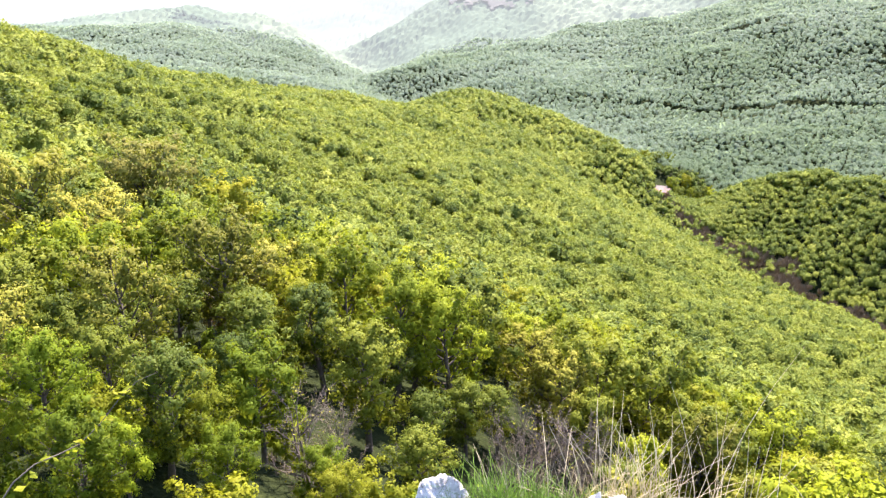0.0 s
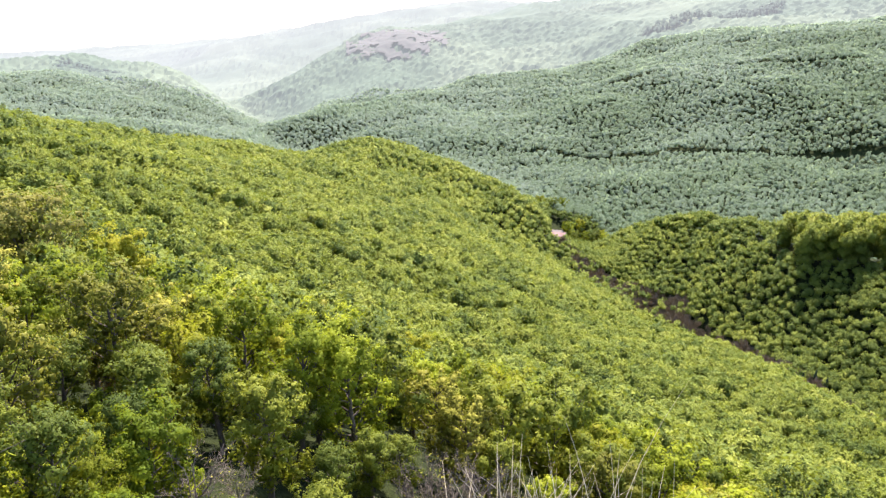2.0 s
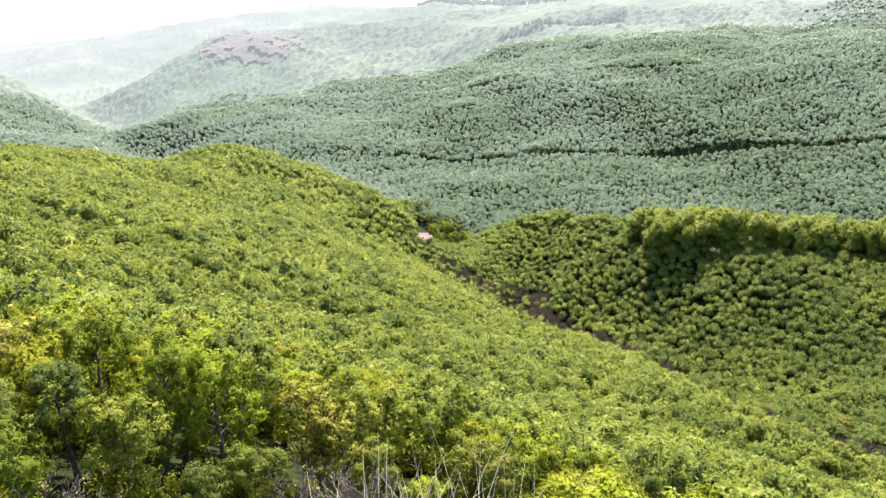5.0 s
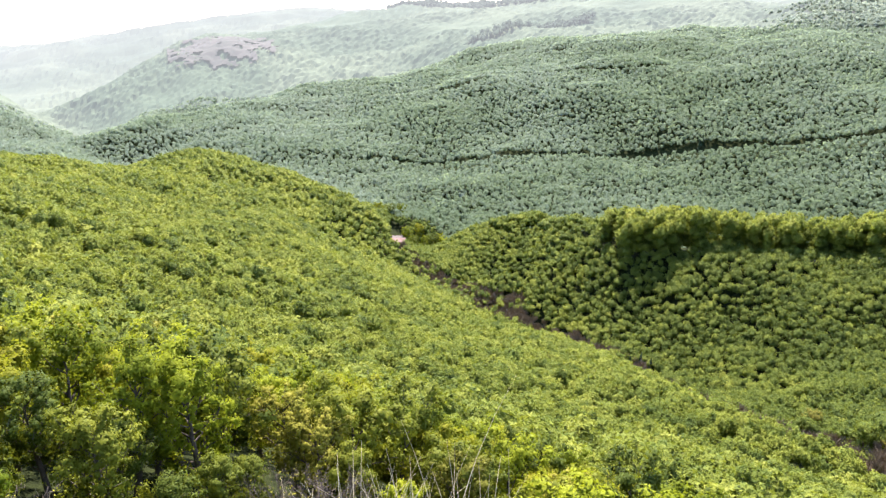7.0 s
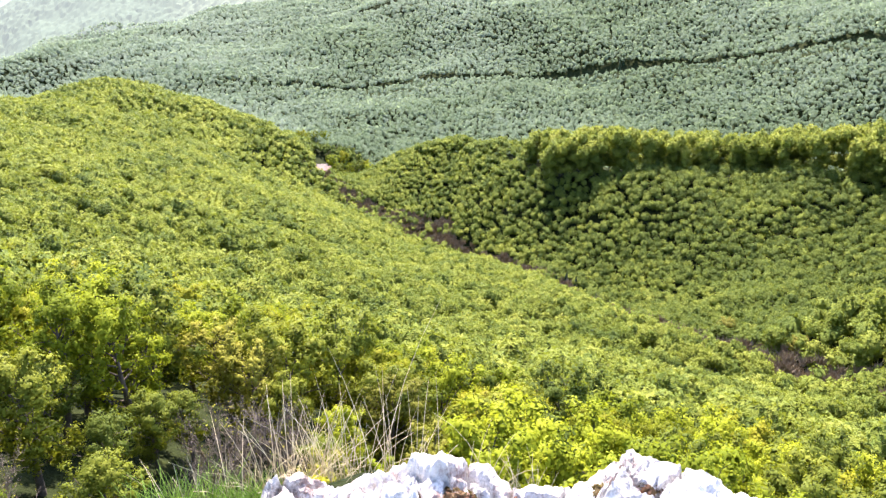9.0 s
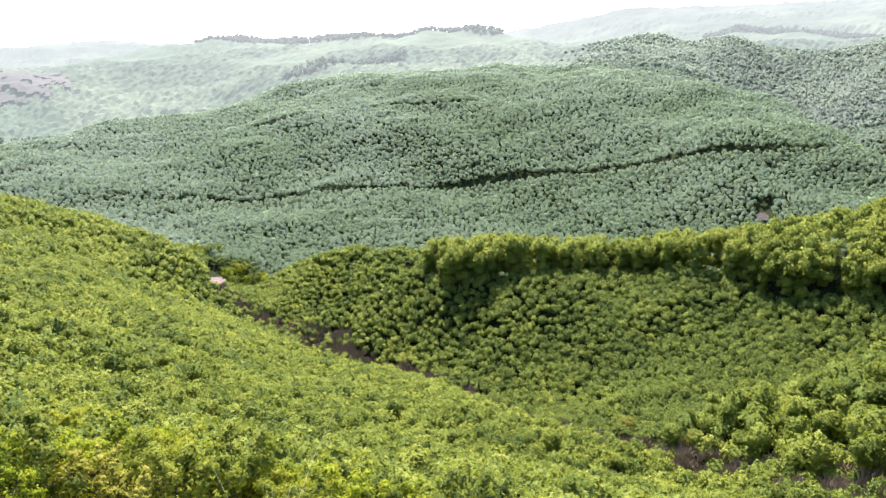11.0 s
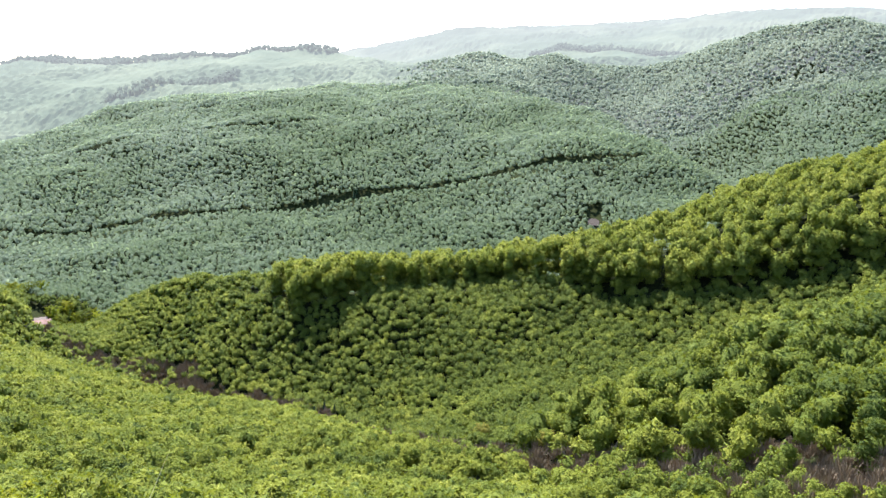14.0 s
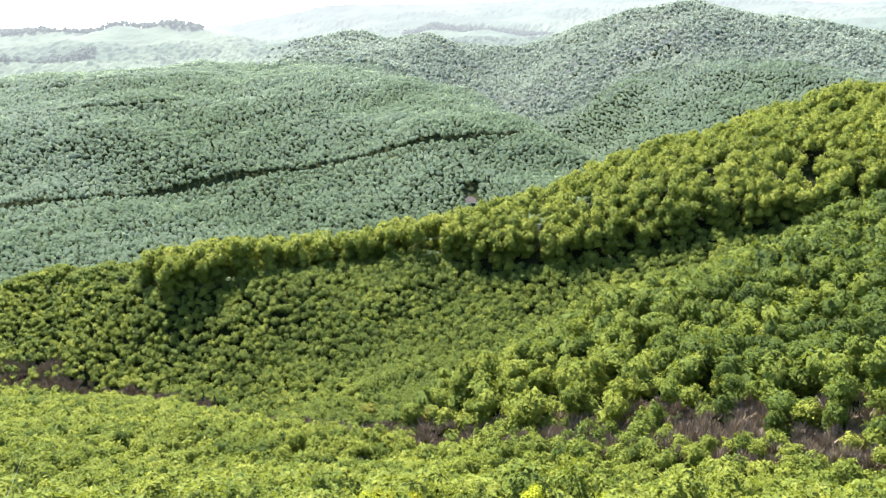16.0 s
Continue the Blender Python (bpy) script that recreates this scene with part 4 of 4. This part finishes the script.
# bearing, distance, kind and size of the trees that stand out
STANDING = [
    (-24.9, 71.5, "buff", 1.23), (-30.7, 74.5, "olive", 0.99), (-30.4, 74.5, "yellow", 0.81), (-18.7, 74.5, "yellow", 1.35), (-15.2, 74.5, "yellow", 1.17), (-27.4, 33.0, "olive", 0.74), (-21.4, 46.5, "dark", 0.63),
    (-16.4, 45.0, "olive", 0.64), (-20.8, 47.5, "red", 0.57), (-11.5, 60.5, "olive", 0.80), (-6.6, 38.0, "fresh", 0.68), (-1.5, 37.5, "fresh", 0.71), (-2.6, 74.5, "yellow", 1.17), (3.1, 74.5, "yellow", 1.17),
    (6.1, 41.5, "olive", 0.68), (10.7, 49.0, "yellow", 1.01), (17.8, 46.0, "yellow", 0.95), (21.8, 49.5, "yellow", 0.72), (4.7, 33.0, "bare", 0.95), (10.6, 35.0, "bare", 0.9), (-14.4, 25.0, "bare", 0.85),
    (-34.0, 23.5, "close_green", 0.50), (-32.9, 21.0, "close_green", 0.47), (-26.2, 23.0, "dark", 0.47), (-23.4, 24.5, "close_yellow", 0.48), (-21.2, 22.0, "close_green", 0.37), (-29.4, 21.5, "green", 0.34), (-13.3, 22.5, "close_green", 0.35),
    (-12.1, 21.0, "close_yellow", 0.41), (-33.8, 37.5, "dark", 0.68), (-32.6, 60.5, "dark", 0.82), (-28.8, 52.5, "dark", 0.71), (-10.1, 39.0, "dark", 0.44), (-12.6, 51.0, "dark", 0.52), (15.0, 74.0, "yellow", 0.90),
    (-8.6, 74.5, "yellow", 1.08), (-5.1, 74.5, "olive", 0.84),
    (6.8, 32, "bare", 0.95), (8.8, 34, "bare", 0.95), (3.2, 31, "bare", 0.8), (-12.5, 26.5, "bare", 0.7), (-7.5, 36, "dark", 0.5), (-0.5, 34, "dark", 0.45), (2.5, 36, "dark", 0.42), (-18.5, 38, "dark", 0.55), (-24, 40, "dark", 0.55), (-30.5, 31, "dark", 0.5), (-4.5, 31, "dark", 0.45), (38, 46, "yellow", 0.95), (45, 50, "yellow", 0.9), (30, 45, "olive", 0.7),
]
spots = []
for k, (b, r, kind, size) in enumerate(STANDING):
    x, y = r * math.sin(radians(b)), r * math.cos(radians(b))
    spots.append((x, y))
    plant(kind, x, y, size, k)
xs, ys, rs, bs = scatter(4.7, 19, NEAR, -44, 96)
for k, (x, y, r, b) in enumerate(zip(xs, ys, rs, bs)):
    if min(math.hypot(x - p, y - q) for p, q in spots) < 2.2 or (r < 24 and -8 < b < 96):
        continue
    if r < 40 and b < 25:
        # mostly the darkened leaf copies here, in place of real shade
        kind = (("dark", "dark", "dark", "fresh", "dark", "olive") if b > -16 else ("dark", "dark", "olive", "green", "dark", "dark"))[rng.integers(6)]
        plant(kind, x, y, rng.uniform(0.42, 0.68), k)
    else:
        kind = (("far_green", "far_green", "far_dark", "far_yellow", "far_dark") if b > -16 else ("far_dark", "olive", "far_dark", "far_green", "far_dark"))[rng.integers(5)]
        plant(kind, x, y, rng.uniform(0.75, 1.05), k)
xs, ys, rs, bs = scatter(3.3, 15, 40, -46, 60)
for k, (x, y, r, b) in enumerate(zip(xs, ys, rs, bs)):
    if min(math.hypot(x - p, y - q) for p, q in spots) > 1.2 and not (-15 < b < 14 and r > 27):
        plant("bush", x, y, rng.uniform(0.5, 0.95), k)


# ---------------------------------------------------------------- the lookout: limestone ledge, turf and dry grass
def limestone():
    n = Nodes("limestone")
    big, fine = n.noise(4.0, 6.0, 0.65), n.noise(30.0, 6.0, 0.75)
    base = n.ramp(n.maths("ADD", n.maths("MULTIPLY", big, 0.5), n.maths("MULTIPLY", fine, 0.5)), [(0.34, (0.22, 0.18, 0.15)), (0.45, (0.62, 0.57, 0.52)), (0.60, (0.82, 0.79, 0.74))])
    lichen = n.ramp(n.noise(7.0, 5.0, 0.7), [(0.56, (0, 0, 0)), (0.64, (1, 1, 1))])
    colour = n.mix(n.maths("MULTIPLY", lichen, 0.7), base, (0.24, 0.12, 0.085))
    pits = n.ramp(n.noise(42.0, 3.0, 0.6), [(0.60, (0, 0, 0)), (0.70, (1, 1, 1))])
    colour = n.mix(n.maths("MULTIPLY", pits, 0.6), colour, (0.13, 0.10, 0.09))
    shader = n.add("ShaderNodeBsdfPrincipled", Base_Color=colour, Roughness=0.9, Specular_IOR_Level=0.25, Normal=n.bump(fine, 1.0, 0.03))
    return n.done(shader.outputs[0])


stone = limestone()
straw = plain_material("dry_grass_stems", [(0.3, (0.38, 0.30, 0.16)), (0.7, (0.66, 0.56, 0.36))], 6.0, 0.7, 0.1)
turf = leaf_material("green_turf", [(0.0, (0.10, 0.21, 0.03)), (0.5, (0.21, 0.35, 0.05)), (1.0, (0.38, 0.44, 0.10))], by_object=True, patch=9.0)
sedum = leaf_material("red_stonecrop", [(0.0, (0.07, 0.035, 0.022)), (0.5, (0.15, 0.075, 0.045)), (1.0, (0.17, 0.16, 0.05))], by_object=True, through_leaf=0.2, patch=14.0)
spurge = leaf_material("yellow_flowers", [(0.0, (0.35, 0.34, 0.03)), (1.0, (0.70, 0.62, 0.06))], by_object=True, patch=14.0)


def boulder(b, r, z, size, seed, label):
    """A weathered, fissured block of limestone."""
    bm = bmesh.new()
    bmesh.ops.create_icosphere(bm, subdivisions=5 if size[0] < 0.2 else 6, radius=1.0)
    off = Vector((seed * 7.3, seed * 3.1, seed * 1.7))
    g = random.Random(seed)
    cuts = [(Vector((g.gauss(0, 1), g.gauss(0, 1), g.gauss(0.25, 0.8))).normalized(), g.uniform(0.60, 0.86)) for _ in range(22)]
    for v in bm.verts:
        d = v.co.normalized()
        k = min([1.0] + [reach / max(0.05, d.dot(way)) for way, reach in cuts if d.dot(way) > 0.05])
        crag = noise.fractal(d * 2.4 + off, 0.6, 2.2, 6)
        chips = noise.noise(d * 13 + off)
        cleft = min(0.0, abs(noise.noise(d * 1.9 - off)) - 0.07) * 1.6
        pits = noise.fractal(d * 7 - off, 0.5, 2.3, 4)
        k = k * 1.10 + 0.07 * crag + 0.012 * chips + 0.02 * pits + cleft
        v.co = Vector((d.x * size[0] * k, d.y * size[1] * k, d.z * size[2] * k))
    me = bpy.data.meshes.new("boulder")
    bm.to_mesh(me)
    bm.free()
    me.materials.append(stone)
    ob = new("boulder", me)
    ob.matrix_basis = pose(r * math.sin(radians(b)), r * math.cos(radians(b)), z - 0.068, 0, 0, -b + 17 * seed % 40)
    return tagged(ob, label, "rock", group="rocks of the ledge")


BOULDERS = [(-2.2, 2.1, -0.17, (0.12, 0.13, 0.21)), (0.2, 2.0, -0.22, (0.09, 0.12, 0.14)), (-3.6, 1.95, -0.24, (0.10, 0.12, 0.14))]
for k, (b, r, z, size) in enumerate(BOULDERS):
    boulder(b, r, z, size, k + 1, "weathered white limestone with rusty lichen patches")

# the bare brow of the ledge: its top seen against the valley, as bearing and height in degrees
BROW = ((8.5, -41.5), (11.0, -39.6), (13, -39.0), (15.5, -40.0), (18.5, -39.5), (22.5, -39.1), (26.5, -38.4), (29, -39.1), (31, -38.6), (34, -40.0), (38, -39.8), (40.3, -38.6), (42, -37.0), (46, -36.5), (49.5, -36.4), (51.5, -37.4), (54, -36.9), (56, -36.6), (58, -37.2), (61, -37.8), (66, -41.0))


def ledge_height(b, r):
    """The rock's surface: tilted blocks parted by clefts, rough with pits and edges."""
    crest = 1.88 + 0.05 * noise.noise(Vector((b * 0.16, 3.1, 0.0)))
    top = EYE + 1.88 * math.tan(radians(np.interp(b, *zip(*BROW))))
    p = Vector((r * math.sin(radians(b)), r * math.cos(radians(b)), 0.0))
    bent = p + 0.05 * noise.noise_vector(p * 7)
    near, cells = noise.voronoi(bent * 6.5)
    lean = (bent * 6.5 - cells[0]) / 6.5
    seat = noise.cell_vector(cells[0] * 37.0)
    block = 0.035 * (seat.x - 0.6) + lean.dot(Vector((seat.y - 0.5, seat.z - 0.5, 0.0))) * 0.4
    cleft = -0.055 * max(0.0, 1.0 - (near[1] - near[0]) / 0.09)
    crags = 0.024 * noise.ridged_multi_fractal(p * 6, 0.9, 2.1, 5, 1.0, 2.0) - 0.03 + 0.012 * noise.fractal(p * 38, 0.8, 2.1, 3)
    slope = -0.55 * max(0.0, crest - r) ** 1.3 - 2.2 * max(0.0, r - crest - 0.06) ** 1.2
    side = -0.05 * max(0.0, 10.5 - b) - 0.05 * max(0.0, b - 62)
    return top + block + cleft + crags + slope + side


def rock_ledge():
    bears, dists = np.linspace(7, 66, 450), np.linspace(1.30, 2.35, 105)
    verts = []
    for b in bears:
        for r in dists:
            q = Vector((b * 0.9, r * 30, 7.0))
            way, far = radians(b + 0.35 * noise.noise(q)), r + 0.012 * noise.noise(q + Vector((9, 0, 0)))
            verts.append((far * math.sin(way), far * math.cos(way), ledge_height(float(b), float(r))))
    n, m = len(bears), len(dists)
    i, j = np.meshgrid(np.arange(n - 1), np.arange(m - 1), indexing="ij")
    a = (i * m + j).ravel()
    ob = mesh_object("rock_ledge", verts, np.stack([a, a + 1, a + m + 1, a + m], -1), stone)
    return tagged(ob, "craggy white limestone ledge, cleft and stained with lichen", "rock")


rock_ledge()


def blades(name, b, r, z, count, long, spread, width, lean, material, label, seed, category="grass"):
    """A tuft of bent, tapering blades or stems, each with its own curve."""
    g = np.random.default_rng(seed)
    cx, cy = r * math.sin(radians(b)), r * math.cos(radians(b))
    pieces = []
    for _ in range(count):
        root = np.array([g.normal(0, spread), g.normal(0, spread * 0.6), 0.0])
        turn, tip, size = g.uniform(0, 6.28), g.uniform(0.1, lean), long * g.uniform(0.45, 1.1)
        s = np.linspace(0, 1, 6)
        path = root + np.c_[math.cos(turn) * tip * s ** 1.8 * size, math.sin(turn) * tip * s ** 1.8 * size, size * (s - 0.35 * tip * s ** 2.4)]
        pieces.append(tube(path, width * (1 - 0.85 * s), 3))
    v, f = join(pieces)
    ob = mesh_object(name, v, f, material)
    ob.matrix_basis = pose(cx, cy, z)
    return tagged(ob, label, category)


GREEN_TURF = [(8.4, 1.98, 0.16), (10.2, 1.98, 0.12), (0.5, 1.95, 0.18), (4.5, 1.95, 0.20), (2.5, 2.05, 0.2), (6.8, 2.0, 0.16)]
for k, (b, r, long) in enumerate(GREEN_TURF):
    blades("grass_tuft", b, r, -0.26, 420, long + 0.08, 0.075, 0.0022, 0.9, turf, "tuft of fresh green grass on the ledge", 100 + k)
DRY = [(4.5, 2.15, 0.34, 40), (9.5, 2.2, 0.42, 26), (11.2, 2.2, 0.50, 26), (12.6, 2.2, 0.54, 30), (14.2, 2.2, 0.54, 30), (15.6, 2.22, 0.50, 26), (17.2, 2.25, 0.48, 20), (19, 2.25, 0.42, 14), (29, 2.2, 0.32, 16), (32, 2.15, 0.28, 30), (34.5, 2.15, 0.26, 30), (23, 2.2, 0.5, 14)]
for k, (b, r, long, count) in enumerate(DRY):
    blades("dry_grass_tuft", b, r, -0.34, count, long, 0.07, 0.0023, 0.6, straw, "tuft of dry straw-coloured grass", 130 + k)
STEMS = [(21.3, 2.2, 0.80, 7, 0.35), (22.6, 2.2, 0.58, 5, 0.3), (25.6, 2.25, 0.62, 3, 0.25), (29.4, 2.2, 0.6, 2, 0.45)]
for k, (b, r, long, count, lean) in enumerate(STEMS):
    blades("grass_stem_tuft", b, r, -0.32, count, long, 0.03, 0.0022, lean, straw, "long dry grass stems on the ledge", 160 + k)


def cushion(name, b, r, z, count, radius, size, material, label, seed, flat=0.55):
    """A low cushion of small fleshy leaves or flowers."""
    g = np.random.default_rng(seed)
    d = g.normal(size=(count, 3))
    d /= np.linalg.norm(d, axis=1)[:, None]
    d[:, 2] = np.abs(d[:, 2]) * flat
    uneven = 0.62 + 0.38 * np.sin(3 * np.arctan2(d[:, 1:2], d[:, 0:1]) + seed) * np.sin(2 * np.arctan2(d[:, 1:2], d[:, 0:1]) - seed)
    v, f = leaf_quads(g, d * radius * uneven * g.uniform(0.15, 1.1, (count, 1)) ** 0.7, d, size)
    ob = mesh_object(name, v, f, material)
    ob.matrix_basis = pose(r * math.sin(radians(b)), r * math.cos(radians(b)), z)
    return tagged(ob, label, "plant")


for k, (b, r, z, radius) in enumerate([(24.9, 1.82, 0.068, 0.023), (27.9, 1.82, 0.14, 0.033), (29.0, 1.82, 0.108, 0.036), (30.0, 1.82, 0.08, 0.03), (33.5, 1.83, 0.124, 0.04), (34.3, 1.83, 0.096, 0.037), (37.1, 1.83, 0.143, 0.03), (45.5, 1.84, 0.27, 0.026), (50.3, 1.85, 0.315, 0.038), (50.8, 1.85, 0.29, 0.032), (41.5, 1.84, 0.206, 0.026), (52.7, 1.85, 0.293, 0.029)]):
    cushion("stonecrop", b, r, ledge_height(b, r) - 0.01, 700, radius * 1.5, 0.0075, sedum, "reddish stonecrop cushion in a rock crevice", 200 + k, 0.5)
for k, (b, r, z, radius) in enumerate([(13.0, 2.12, -0.12, 0.03), (14.4, 2.12, -0.115, 0.034), (15.6, 2.12, -0.12, 0.026)]):
    cushion("flowering_spurge", b, r, z, 130, radius, 0.008, spurge, "small plant with bright yellow flowers", 210 + k)


# a leafy bramble shoot that leans in from the side
def bramble(b0, b1, r, z0, z1, seed):
    g = np.random.default_rng(seed)
    s = np.linspace(0, 1, 9)
    bear = np.radians(b0 + (b1 - b0) * s)
    path = np.c_[r * np.sin(bear), r * np.cos(bear), z0 + (z1 - z0) * s ** 0.9 + 0.02 * np.sin(s * 9)]
    ob = new("bramble_shoot")
    mesh_object("stem", *tube(path, 0.0018 * (1 - 0.7 * s), 5), twigs, ob, smooth=True)
    for k in range(13):
        q = g.uniform(0.05, 0.95)
        at = np.array([np.interp(q, s, path[:, w]) for w in range(3)]) + g.normal(0, 0.012, 3)
        mesh_object("leaf", *leaf_quads(g, at[None].repeat(2, 0) + g.normal(0, 0.01, (2, 3)), g.normal(size=(2, 3)), 0.010), leaf_yellow, ob)
    return tagged(ob, "thin bramble shoot with small yellow-green leaves", "shrub")


bramble(-39, -26, 1.5, 0.60, 0.80, 5)


# ---------------------------------------------------------------- small things in the valley
def spruce(seed, height):
    """A dark spruce: straight trunk and drooping whorls of needled boughs."""
    g = np.random.default_rng(seed)
    ob = new("spruce_tree")
    h = np.linspace(-0.5, height, 6)
    mesh_object("trunk", *tube(np.c_[np.zeros((6, 2)), h], 0.2 * (1 - 0.95 * np.linspace(0, 1, 6)), 6), bark, ob)
    n = 700
    f = 1 - np.sqrt(g.uniform(0, 1, n))
    turn, reach = g.uniform(0, 6.28, n), (1 - f) * 1.9 * g.uniform(0.4, 1.05, n) + 0.1
    at = np.c_[np.cos(turn) * reach, np.sin(turn) * reach, 0.8 + f * (height - 0.9) - 0.25 * reach]
    v, q = leaf_quads(g, at, np.c_[np.cos(turn), np.sin(turn), np.full(n, 0.6)], 0.42)
    mesh_object("crown", v, q, conifer_leaves, ob, tint=np.full(len(v), 0.4))
    return tagged(ob, "dark green spruce among broadleaved trees", "tree", group="spruces on the hillsides")


for k, (b, r, size) in enumerate([(33.6, 360, 9), (34.4, 362, 11), (35.2, 358, 10), (36.0, 362, 8), (34.0, 350, 8), (39.2, 350, 7), (37.0, 905, 17), (37.2, 912, 15), (48.0, 832, 16), (47.7, 828, 14), (53.6, 838, 15), (54.0, 842, 17), (54.4, 838, 15), (54.7, 846, 16), (55.9, 840, 15), (56.4, 832, 17), (56.9, 826, 15), (57.4, 822, 14), (12.6, 884, 15), (12.4, 888, 14), (31.5, 915, 14), (32.0, 918, 13)]):
    ob = spruce(300 + k, size)
    x, y = r * math.sin(radians(b)), r * math.cos(radians(b))
    ob.matrix_basis = pose(x, y, float(ground_at([x], [y])[0]))


# a pale blossoming tree and a few leafless ones in the ravine
def ravine_tree(kind, b, r, size, label, category="tree"):
    x, y = r * math.sin(radians(b)), r * math.cos(radians(b))
    ob = plant(kind, x, y, size, 0)
    return tagged(ob, label, category, group="trees in the ravine")


ravine_tree("buff", 47.4, 283, 1.0, "pale blossoming tree beside the stream")
ravine_tree("buff", 52.6, 255, 0.8, "small pale blossoming tree beside the stream")
for b, r, size in ((44.5, 296, 1.2), (56, 236, 1.3), (62, 212, 1.4), (71, 190, 1.5), (77, 184, 1.4), (74, 196, 1.3)):
    ravine_tree("bare", b, r, size, "leafless brown tree in the ravine")
for b, r, size in ((8.5, 96, 0.8), (9.6, 100, 0.9), (10.4, 103, 0.8), (12.0, 108, 0.9), (13.4, 112, 0.8), (14.2, 111, 1.0), (16.4, 120, 0.8), (19.0, 150, 0.8), (-3.0, 120, 0.7), (26, 175, 0.9)):
    ravine_tree("bare", b, r, size, "leafless brown shrub among the green trees")
# tall trees round the track at the mouth of the side valley
for k, (b, r, size) in enumerate(((15.5, 640, 1.9), (16.0, 628, 1.7), (16.4, 655, 2.2), (16.9, 640, 2.0), (17.4, 632, 2.1), (17.9, 650, 1.9), (18.3, 625, 1.6), (14.2, 676, 1.6), (13.2, 690, 1.7), (15.0, 690, 1.7))):
    ravine_tree(("far_green", "far_dark", "far_yellow")[k % 3], b, r, size, "tall leafy tree at the mouth of the side valley")


# a bare red bank and a pale track where the stream leaves the wood
def patch(name, b, r, long, deep, tilt, material, label, category):
    """A small uneven slab of bare ground lying on the slope."""
    bm = bmesh.new()
    bmesh.ops.create_grid(bm, x_segments=14, y_segments=8, size=0.5)
    for v in bm.verts:
        edge = max(abs(v.co.x), abs(v.co.y)) * 2
        v.co = Vector((v.co.x * long * (1 + 0.12 * noise.noise(v.co * 6)), v.co.y * deep, 0.5 * noise.noise(v.co * 9) - 0.8 * max(0, edge - 0.8)))
    top = bmesh.ops.extrude_face_region(bm, geom=bm.faces[:])
    bmesh.ops.translate(bm, verts=[q for q in top["geom"] if isinstance(q, bmesh.types.BMVert)], vec=(0, 0, -1.5))
    bmesh.ops.recalc_face_normals(bm, faces=bm.faces[:])
    me = bpy.data.meshes.new(name)
    bm.to_mesh(me)
    bm.free()
    me.materials.append(material)
    ob = new(name, me)
    x, y = r * math.sin(radians(b)), r * math.cos(radians(b))
    ob.matrix_basis = pose(x, y, float(ground_at([x], [y])[0]) + 1.2, tilt, 0, -b)
    return tagged(ob, label, category, kind="structure")


patch("earth_bank", 14.6, 618, 15, 26, 16, red_earth, "bare reddish earth bank beside the track", "bank")
patch("earth_scar", 55.3, 812, 12, 18, 18, dark_earth, "bare brown earth scar low on the far hillside", "bank")
patch("track", 14.5, 640, 13, 9, 4, gravel, "pale gravel track at the mouth of the side valley", "track")

for models in KINDS.values():
    for model in models:
        if model.name not in used:
            for o in (*model.children_recursive, model):
                bpy.data.objects.remove(o)
